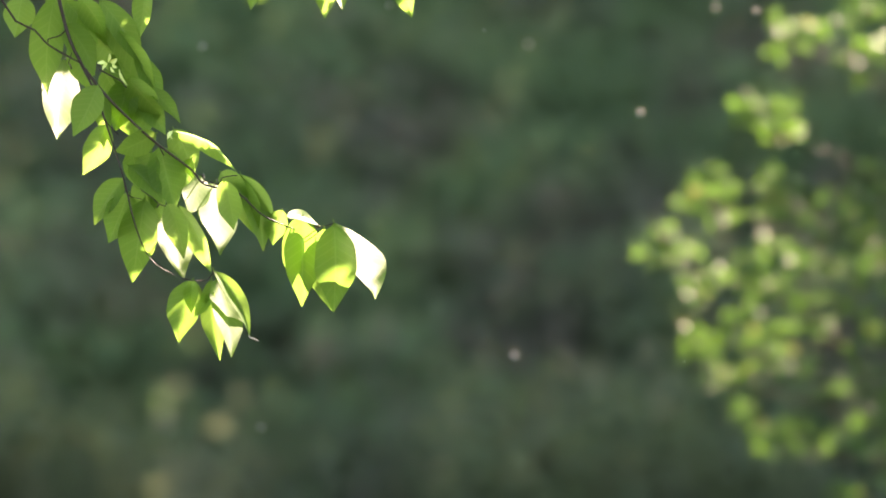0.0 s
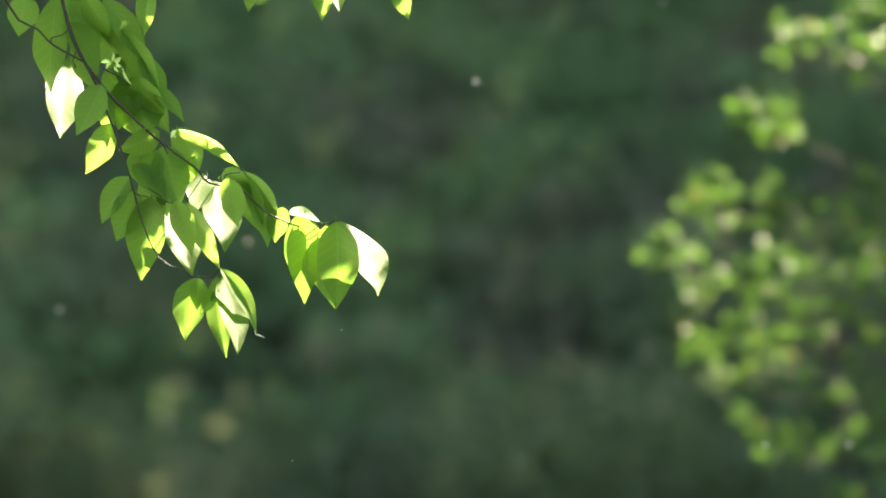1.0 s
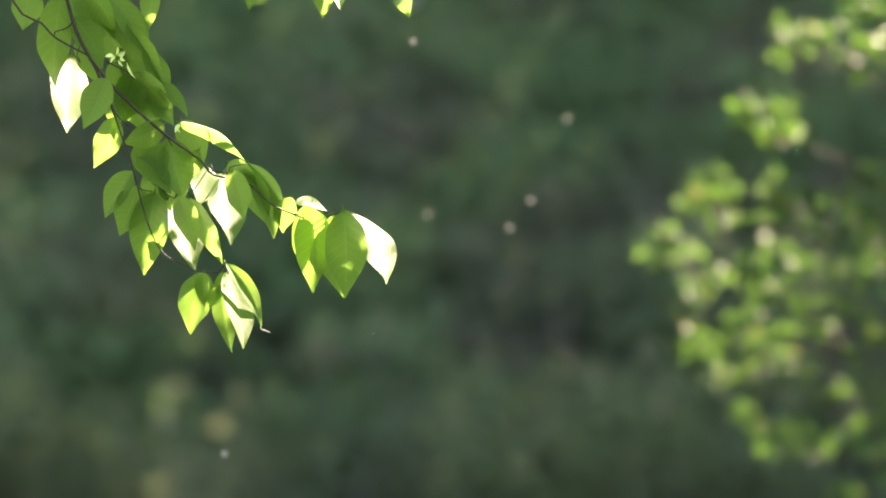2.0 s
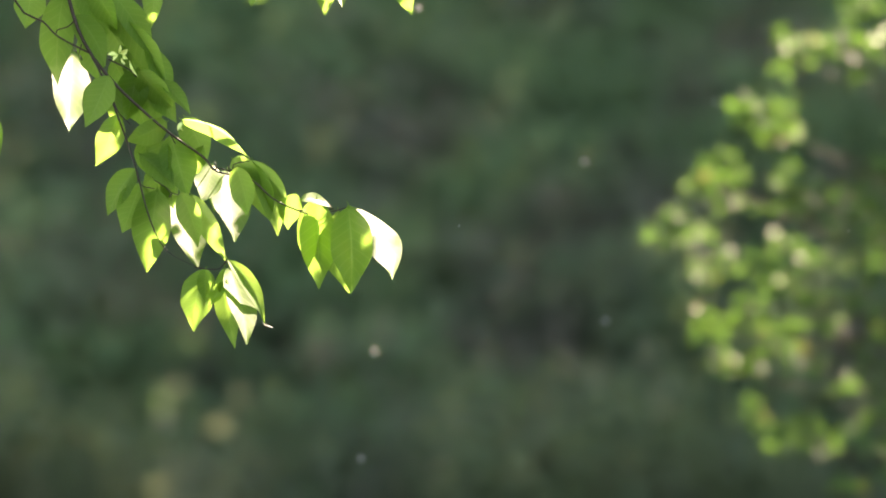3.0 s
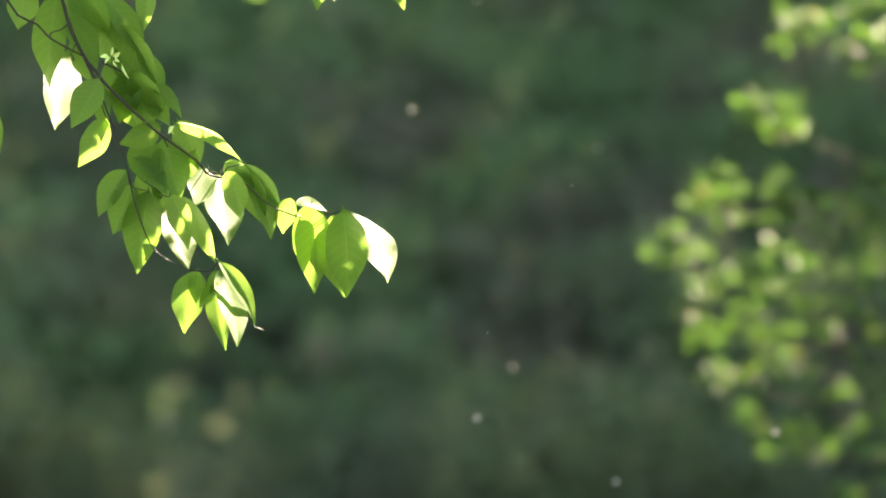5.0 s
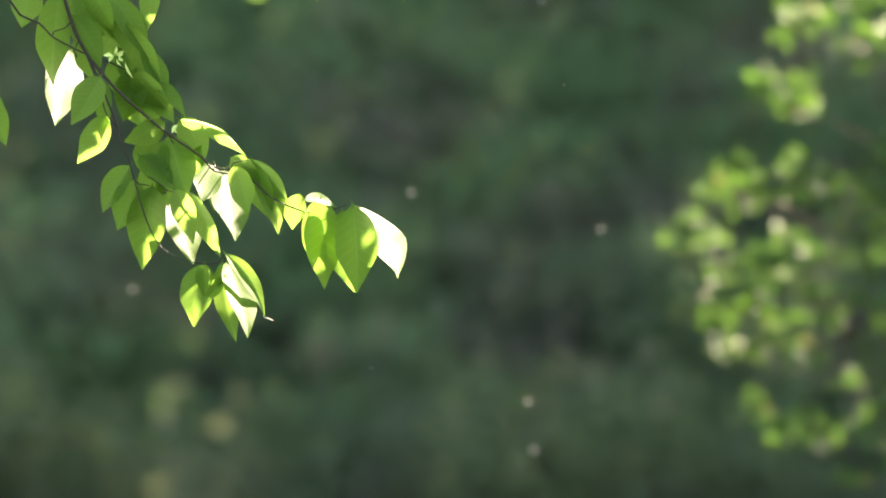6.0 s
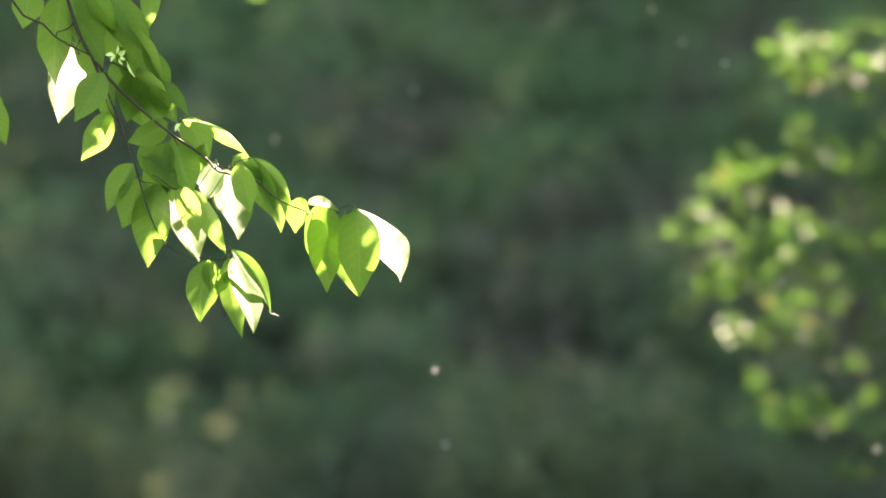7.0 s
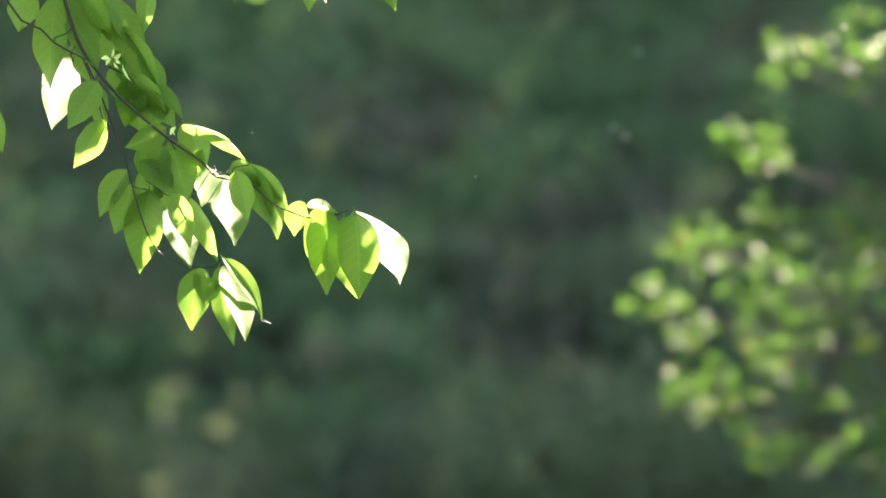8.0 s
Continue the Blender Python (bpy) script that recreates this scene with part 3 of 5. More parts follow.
leaf(shoots["hang"], (0.7512, -0.3019, 1.5690), (0.7367, -0.3025, 1.5476), 0.0113, 10, 0, .15, sun=(0.1, 0.9, 0, 0.6))
leaf(shoots["hang"], (0.7531, -0.3019, 1.5705), (0.7462, -0.3025, 1.5575), 0.0085, -10, 0, .15, sun=(0.1, 0.9, 0, 0.6))
leaf(shoots["hang"], (0.7500, -0.2880, 1.5819), (0.7608, -0.3040, 1.5106), 0.0220, -14, -0.03, 0.2, sun=(0.3, 1, 0.4, 0.6))
leaf(shoots["hang"], (0.7539, -0.2860, 1.5819), (0.7734, -0.3400, 1.5149), 0.0220, 0, 0.04, 0.1, sun=(0.1, 0.8, 0, 0.9), glare=1)
leaf(shoots["hang"], (0.7527, -0.2960, 1.5895), (0.7872, -0.3100, 1.5333), 0.0130, -38, 0.09, 0.2, sun=(0, 0.4, 0, 1))
leaf(shoots["over"], (0.8493, -0.1800, 1.8705), (0.8452, -0.1800, 1.8218), 0.0230, 15, 0.0, 0.2, sun=(0.3, 1, 0, 0.9))
leaf(shoots["over"], (0.8555, -0.1750, 1.8684), (0.8637, -0.2200, 1.8263), 0.0180, -20, 0.0, 0.2, sun=(0.5, 1, 0, 0.9))
leaf(shoots["over"], (0.9149, -0.1800, 1.8626), (0.9269, -0.1800, 1.8223), 0.0180, 25, 0.0, 0.2, sun=(0.4, 1, 0, 1))
leaf(shoots["over"], (0.7854, -0.1800, 1.8679), (0.7775, -0.1800, 1.8291), 0.0180, 15, 0.0, 0.2)
leaf(shoots["edge"], (0.5430, -0.3000, 1.7305), (0.5570, -0.3000, 1.6815), 0.0230, 15, 0.0, 0.2)


def stalk(parent, base, tip):
    """A side twig that carries a leaf behind the rest."""
    joint = parent.matrix_basis.translation
    a, b = Vector(base) - joint, Vector(tip) - joint
    bm = bmesh.new()
    tube(bm, rounded([(*a, 0.0008), (*(a.lerp(b, 0.5) + Vector((0, 0, 0.004))), 0.0007), (*b, 0.0005)]), 6)
    link("stalk", bm, TWIG, parent, "thin green-brown leaf stalk")


stalk(shoots["pale"], (0.6261, -0.3080, 1.7660), (0.6030, -0.1840, 1.7837))
stalk(shoots["mid"], (0.7447, -0.3080, 1.6673), (0.7361, -0.2360, 1.6739))
stalk(shoots["mid"], (0.7576, -0.3080, 1.6648), (0.7473, -0.2160, 1.6682))
stalk(shoots["low"], (0.7028, -0.3080, 1.6444), (0.7008, -0.2100, 1.6477))


def bract_or_glint(parent, base, tip, width):
    bm = blade((Vector(tip) - Vector(base)).length, width, 0.05, 0.3, 0.1, 0.05, width * 900, 5, 2)
    ob = link("bract_or_glint", bm, PETAL, parent, "tiny pale bud bract or painted twig glint")
    ob.matrix_basis = Matrix.Translation(-parent.matrix_basis.translation) @ aim(base, tip, 25)


bract_or_glint(shoots["top"], (0.6574, -0.3120, 1.7697), (0.6497, -0.3140, 1.7695), 0.0040)
bract_or_glint(shoots["top"], (0.6594, -0.3120, 1.7707), (0.6611, -0.3140, 1.7780), 0.0025)
bract_or_glint(shoots["top"], (0.6609, -0.3120, 1.7702), (0.6676, -0.3140, 1.7735), 0.0045)
bract_or_glint(shoots["top"], (0.6629, -0.3120, 1.7687), (0.6671, -0.3140, 1.7651), 0.0035)
bract_or_glint(shoots["top"], (0.6614, -0.3120, 1.7657), (0.6651, -0.3140, 1.7606), 0.0025)
bract_or_glint(shoots["top"], (0.6689, -0.3120, 1.7632), (0.6756, -0.3140, 1.7496), 0.0025)
bract_or_glint(shoots["top"], (0.6584, -0.3120, 1.7692), (0.6542, -0.3140, 1.7636), 0.0030)
# These last two pale blades stand in for white glints on the twig.
bract_or_glint(shoots["top"], (0.7156, -0.3120, 1.7095), (0.7109, -0.3140, 1.7024), 0.0040)
bract_or_glint(shoots["top"], (0.7132, -0.3120, 1.7080), (0.7153, -0.3140, 1.7019), 0.0025)
bm = bmesh.new()
tube(bm, rounded([(0.7847, -0.2960, 1.5354, 0.0003), (0.7857, -0.2960, 1.5314, 0.0005), (0.7892, -0.2960, 1.5304, 0.0007), (0.7937, -0.2960, 1.5284, 0.0003)]), 5)
wisp = link("wisp", bm, FLUFF, shoots["hang"], "white wisp of down caught on the leaf tip")
wisp.matrix_basis = Matrix.Translation(-shoots["hang"].matrix_basis.translation)


def crown():
    """The tree's unseen upper leaves, added to shade the branch, with gaps cut along the sun's way to it."""
    rng = np.random.default_rng(8)
    sun = np.array(SUN)
    gaps = np.array(SUNLIT)

    def clear(points, margin):
        """Which points lie outside all the gaps."""
        d = points[:, None, :] - gaps[None, :, :3]
        off = np.linalg.norm(d - (d @ sun)[..., None] * sun, axis=2)
        return (off > gaps[:, 3] + margin).all(axis=1)

    groups = []
    # Slab of added leaves between sun and branch, out of view, for shade.
    s = rng.uniform(0.50, 1.0, 2200)
    groups.append(np.stack((rng.uniform(0.48, 1.0, 2200), np.full(2200, -0.3), rng.uniform(1.24, 1.92, 2200)), 1) + s[:, None] * sun)
    for k in range(26):
        g, reach = k * 2.4, 0.25 + 1.25 * (k / 26) ** 0.6
        e = Vector((0.75 + reach * math.cos(g), 0.5 + reach * math.sin(g), 2.75 + 0.35 * math.sin(k * 1.9) - 0.12 * reach))
        d = rng.normal(size=(480, 3))
        d *= (rng.uniform(0.26, 0.46) * rng.uniform(0, 1, 480) ** 0.4 / np.linalg.norm(d, axis=1))[:, None]
        groups.append(d * np.array((1.2, 1.2, 0.7)) + np.array(e))
        a = Vector((0.01, 0.01, min(3.1, 2.25 + 0.03 * k)))
        way = rounded([(*a, 0.011), (*(a.lerp(e, 0.5) + Vector((0, 0, 0.08))), 0.007), (*e, 0.003)], 12)
        if clear(np.array(way)[:, :3], 0.01).all():
            bm = bmesh.new()
            tube(bm, way, 7)
            link("limb", bm, BARK, tree)
    p = np.concatenate(groups)
    p = p[clear(p, 0.026) & (p[:, 2] > 1.93)]
    v, f = leaf_cloud(rng, p, np.full(len(p), 0.004), 1, 0.062, 0.5)
    # Small added leaves sunward of each SHADED point, blocking the sun there.
    p = np.repeat(np.array(SHADED), 2, axis=0) + rng.normal(size=(2 * len(SHADED), 3)) * 0.003
    p = p + ((1.88 - p[:, 2]) / sun[2] + rng.uniform(0.2, 0.4, len(p)))[:, None] * sun
    p = p[clear(p, 0.001)]
    v2, f2 = leaf_cloud(rng, p, np.full(len(p), 0.002), 1, 0.028, 0.5, sun)
    v, f = np.concatenate((v, v2)), np.concatenate((f, f2 + len(v)))
    cloud_mesh("crown", v, f, LEAF, tree)


crown()


# ---------------------------------------------------------------- sunlit shrub
shrub = tagged(new("sunlit_shrub"), "loose shrub with small bright green sunlit leaves", "shrub")
shrub.matrix_basis = pose(1.40, 1.9, 0)
sprays = {}
SHRUB_BLADES = []
for i in range(16):
    rng = random.Random(900 + i)
    bm = blade(0.040, 0.024, rng.uniform(-0.05, 0.05), rng.uniform(0.05, 0.3), rng.uniform(0.0, 0.15), 0.05, i, 6, 2)
    me = bpy.data.meshes.new("leaf")
    bm.to_mesh(me)
    bm.free()
    me.materials.append(SHRUB_TIP if i == 15 else SHRUB_LEAF)
    me.shade_smooth()
    SHRUB_BLADES.append(me)
spray_lines = {}


def spray(joint):
    ob = new("spray", bpy.data.meshes.new("spray"))
    ob.parent = shrub
    ob.matrix_basis = Matrix.Translation(joint)
    return ob


def cluster(parent, centre, count):
    """A tuft of leaves at a twig's end."""
    joint = parent.matrix_basis.translation
    rng = random.Random(int(centre[0] * 3000 + centre[2] * 7000))
    spray_lines.setdefault(parent, []).append(Vector(centre) - joint)
    for i in range(round(count * 2.5)):
        g = rng.uniform(0, 2 * math.pi)
        base = Vector((rng.gauss(0, 0.007), rng.gauss(0, 0.012), rng.gauss(0.004, 0.007)))
        way = Vector((math.cos(g), math.sin(g), rng.uniform(-1.0, 0.35)))
        ob = new("leaf", SHRUB_BLADES[15 if rng.random() < 0.035 else rng.randrange(15)])
        ob.parent = parent
        s = rng.uniform(0.34, 0.62)
        ob.matrix_basis = Matrix.Translation(Vector(centre) - joint) @ aim(base, base + way * 0.04, rng.uniform(-60, 60)) @ Matrix.Diagonal((s, s, s, 1))


sprays["left"] = spray((-1.0500, 0.0000, 1.6097))
sprays["upper"] = spray((-0.8865, 0.0000, 1.8042))
sprays["high"] = spray((-0.8449, 0.0000, 1.9217))
sprays["corner"] = spray((-0.7318, 0.0000, 1.9058))
sprays["shoulder"] = spray((-0.9881, 0.0000, 1.6804))
sprays["crest"] = spray((-0.8644, 0.0000, 1.6804))
sprays["lower"] = spray((-0.9970, 0.0000, 1.4595))
sprays["foot"] = spray((-0.9174, 0.0000, 1.3888))
sprays["body"] = spray((-0.8114, 0.0000, 1.5302))
sprays["skirt"] = spray((-0.8114, 0.0000, 1.3181))
sprays["edge"] = spray((-0.7407, 0.0000, 1.6628))
cluster(sprays["high"], (-0.872, -0.037, 1.936), 5)
cluster(sprays["high"], (-0.861, -0.056, 1.908), 6)
cluster(sprays["high"], (-0.871, -0.015, 1.892), 5)
cluster(sprays["high"], (-0.848, -0.048, 1.928), 6)
cluster(sprays["high"], (-0.835, -0.061, 1.901), 4)
cluster(sprays["high"], (-0.811, -0.014, 1.927), 4)
cluster(sprays["high"], (-0.782, 0.059, 1.948), 2)
cluster(sprays["corner"], (-0.754, 0.042, 1.956), 4)
cluster(sprays["corner"], (-0.722, 0.037, 1.965), 6)
cluster(sprays["corner"], (-0.755, -0.039, 1.906), 7)
cluster(sprays["corner"], (-0.712, 0.005, 1.914), 6)
cluster(sprays["corner"], (-0.770, -0.031, 1.882), 5)
cluster(sprays["corner"], (-0.742, -0.046, 1.858), 3)
cluster(sprays["corner"], (-0.723, -0.055, 1.887), 3)
cluster(sprays["corner"], (-0.694, -0.040, 1.925), 5)
cluster(sprays["upper"], (-0.914, 0.060, 1.832), 5)
cluster(sprays["upper"], (-0.928, 0.046, 1.803), 5)
cluster(sprays["upper"], (-0.889, 0.043, 1.828), 6)
cluster(sprays["upper"], (-0.850, 0.042, 1.824), 5)
cluster(sprays["upper"], (-0.905, -0.043, 1.786), 5)
cluster(sprays["upper"], (-0.864, -0.027, 1.787), 5)
cluster(sprays["upper"], (-0.841, 0.018, 1.803), 3)
cluster(sprays["upper"], (-0.875, 0.032, 1.775), 4)
cluster(sprays["shoulder"], (-1.017, 0.050, 1.671), 6)
cluster(sprays["shoulder"], (-0.996, 0.053, 1.698), 4)
cluster(sprays["shoulder"], (-0.974, -0.058, 1.709), 6)
cluster(sprays["shoulder"], (-0.976, 0.015, 1.679), 5)
cluster(sprays["shoulder"], (-0.947, 0.024, 1.684), 4)
cluster(sprays["shoulder"], (-0.956, 0.001, 1.643), 5)
cluster(sprays["shoulder"], (-1.001, -0.045, 1.659), 4)
cluster(sprays["crest"], (-0.877, -0.004, 1.705), 6)
cluster(sprays["crest"], (-0.910, -0.057, 1.683), 5)
cluster(sprays["crest"], (-0.857, 0.061, 1.674), 6)
cluster(sprays["crest"], (-0.822, 0.051, 1.689), 5)
cluster(sprays["crest"], (-0.864, 0.007, 1.642), 5)
cluster(sprays["crest"], (-0.906, -0.028, 1.645), 3)
cluster(sprays["crest"], (-0.813, 0.057, 1.633), 5)
cluster(sprays["crest"], (-0.844, 0.010, 1.658), 3)
cluster(sprays["edge"], (-0.718, 0.054, 1.717), 6)
cluster(sprays["edge"], (-0.742, 0.049, 1.688), 4)
cluster(sprays["edge"], (-0.783, 0.001, 1.665), 5)
cluster(sprays["edge"], (-0.741, -0.012, 1.663), 6)
cluster(sprays["edge"], (-0.716, 0.014, 1.643), 5)
cluster(sprays["edge"], (-0.767, -0.010, 1.627), 4)
cluster(sprays["edge"], (-0.800, -0.047, 1.608), 3)
cluster(sprays["edge"], (-0.692, -0.027, 1.680), 6)
cluster(sprays["edge"], (-0.672, 0.044, 1.619), 6)
cluster(sprays["left"], (-1.066, -0.064, 1.615), 6)
cluster(sprays["left"], (-1.048, -0.064, 1.610), 6)
cluster(sprays["left"], (-1.073, 0.018, 1.580), 5)
cluster(sprays["left"], (-1.028, -0.031, 1.601), 5)
cluster(sprays["left"], (-1.009, 0.005, 1.587), 4)
cluster(sprays["left"], (-1.045, -0.004, 1.574), 4)
cluster(sprays["left"], (-0.981, -0.022, 1.550), 6)
cluster(sprays["left"], (-0.998, 0.070, 1.529), 5)
cluster(sprays["left"], (-1.001, -0.043, 1.512), 4)
cluster(sprays["left"], (-1.019, -0.012, 1.550), 3)
cluster(sprays["lower"], (-1.013, -0.042, 1.470), 7)
cluster(sprays["lower"], (-0.972, 0.019, 1.452), 7)
cluster(sprays["lower"], (-1.012, -0.031, 1.443), 4)
cluster(sprays["lower"], (-0.946, -0.020, 1.467), 5)
cluster(sprays["lower"], (-0.926, 0.035, 1.453), 4)
cluster(sprays["lower"], (-0.945, -0.025, 1.487), 3)
cluster(sprays["foot"], (-0.987, 0.008, 1.390), 5)
cluster(sprays["foot"], (-0.943, 0.057, 1.391), 6)
cluster(sprays["foot"], (-0.976, -0.056, 1.381), 4)
cluster(sprays["foot"], (-0.919, -0.061, 1.402), 6)
cluster(sprays["foot"], (-0.916, -0.038, 1.382), 5)
cluster(sprays["foot"], (-0.976, 0.037, 1.412), 3)
cluster(sprays["foot"], (-0.878, 0.016, 1.413), 3)
cluster(sprays["skirt"], (-0.913, -0.037, 1.320), 5)
cluster(sprays["skirt"], (-0.918, -0.024, 1.334), 3)
cluster(sprays["skirt"], (-0.882, -0.045, 1.307), 3)
cluster(sprays["skirt"], (-0.759, -0.006, 1.292), 4)
cluster(sprays["skirt"], (-0.742, -0.064, 1.282), 4)
cluster(sprays["skirt"], (-0.781, 0.028, 1.217), 3)
cluster(sprays["skirt"], (-0.748, 0.055, 1.218), 4)
cluster(sprays["skirt"], (-0.711, 0.064, 1.323), 4)
cluster(sprays["skirt"], (-0.707, 0.033, 1.236), 4)
cluster(sprays["skirt"], (-0.677, 0.064, 1.278), 6)
cluster(sprays["body"], (-0.935, -0.048, 1.571), 5)
cluster(sprays["body"], (-0.914, -0.021, 1.546), 5)
cluster(sprays["body"], (-0.928, 0.047, 1.556), 3)
cluster(sprays["body"], (-0.886, 0.028, 1.526), 5)
cluster(sprays["body"], (-0.910, -0.009, 1.497), 6)
cluster(sprays["body"], (-0.866, 0.044, 1.547), 4)
cluster(sprays["body"], (-0.842, 0.012, 1.509), 4)
cluster(sprays["body"], (-0.805, 0.032, 1.469), 4)
cluster(sprays["body"], (-0.834, 0.170, 1.469), 4)
cluster(sprays["body"], (-0.801, 0.146, 1.500), 4)
cluster(sprays["body"], (-0.754, 0.207, 1.564), 5)
cluster(sprays["body"], (-0.730, 0.133, 1.546), 5)
cluster(sprays["body"], (-0.701, 0.192, 1.490), 5)
cluster(sprays["body"], (-0.748, 0.331, 1.445), 4)
cluster(sprays["body"], (-0.831, 0.180, 1.417), 4)
cluster(sprays["body"], (-0.805, 0.102, 1.402), 4)
cluster(sprays["body"], (-0.733, 0.111, 1.420), 5)
cluster(sprays["body"], (-0.699, 0.141, 1.397), 5)
cluster(sprays["body"], (-0.725, 0.288, 1.364), 4)
cluster(sprays["body"], (-0.849, 0.187, 1.590), 4)
cluster(sprays["body"], (-0.805, 0.170, 1.564), 4)
cluster(sprays["body"], (-0.729, 0.123, 1.608), 5)
cluster(sprays["body"], (-0.669, 0.336, 1.563), 5)
cluster(sprays["body"], (-0.655, 0.202, 1.527), 6)
cluster(sprays["body"], (-0.654, 0.150, 1.436), 6)
cluster(sprays["body"], (-0.669, 0.114, 1.365), 6)
cluster(sprays["body"], (-0.769, 0.113, 1.510), 4)
cluster(sprays["body"], (-0.875, 0.140, 1.455), 3)
cluster(sprays["body"], (-0.767, 0.262, 1.357), 3)
rng_fill = random.Random(77)
for k in range(46):  # the shrub's dense inner leaves
    u = rng_fill.random()
    cluster(sprays["body"], (-0.90 + 0.28 * u ** 0.8, rng_fill.uniform(0.06, 0.30), rng_fill.uniform(1.24, 1.60 + 0.12 * u)), 4)
for parent, ends in spray_lines.items():
    bm = bmesh.new()
    fork = sum(ends, Vector()) / len(ends) + Vector((0.01, 0.03, -0.015))
    tube(bm, rounded([(0.32, 0.42, -0.14, 0.0014), (0.15 + 0.4 * fork.x, 0.22, -0.05 + 0.5 * fork.z, 0.0012), (*fork, 0.0009)]), 6)
    for e in ends:
        tube(bm, rounded([(*fork, 0.0006), (*(fork.lerp(e, 0.5) + Vector((0, 0.006, 0.004))), 0.0005), (*e, 0.0004)]), 5)
    bm.to_mesh(parent.data)
    bm.free()
    parent.data.materials.append(TWIG)

bm = bmesh.new()
for k in range(5):
    g = k * 1.3
    tube(bm, rounded([(0.03 * math.cos(g), 0.03 * math.sin(g), -0.02, 0.012), (0.08 * math.cos(g), 0.06 * math.sin(g), 0.7, 0.009),
                      (0.14 * math.cos(g) - 0.1, 0.08 * math.sin(g), 1.4, 0.006), (0.2 * math.cos(g) - 0.2, 0.1 * math.sin(g), 2.0, 0.003)], 4), 7)
link("stem", bm, BARK, shrub)


# ---------------------------------------------------------------- drifting seed fluff
def seed_fluff(size, seed):
    """A ragged tuft of fine down round a small seed."""
    rng = random.Random(seed)
    bm = bmesh.new()
    bmesh.ops.create_icosphere(bm, subdivisions=2, radius=size * 0.30)
    for v in bm.verts:
        v.co *= rng.uniform(0.75, 1.25)
    for i in range(46):
        way = Vector((rng.gauss(0, 1), rng.gauss(0, 1), rng.gauss(0, 1))).normalized()
        side = way.orthogonal().normalized() * size * 0.035
        tip = way * size * rng.uniform(0.40, 0.55)
        a, b, c = bm.verts.new(side), bm.verts.new(-side), bm.verts.new(tip)
        d = bm.verts.new(way.cross(side).normalized() * size * 0.035)
        bm.faces.new((a, b, c))
        bm.faces.new((b, d, c))
        bm.faces.new((d, a, c))
    ob = link("seed_fluff", bm, FLUFF)
    return tagged(ob, "tiny tuft of pale seed fluff drifting in sunlit air", "seed fluff", "drifting seed fluff")


fluffs = [seed_fluff(0.0095 if i < 8 else 0.0024 if i < 10 else 0.012, i) for i in range(11)]


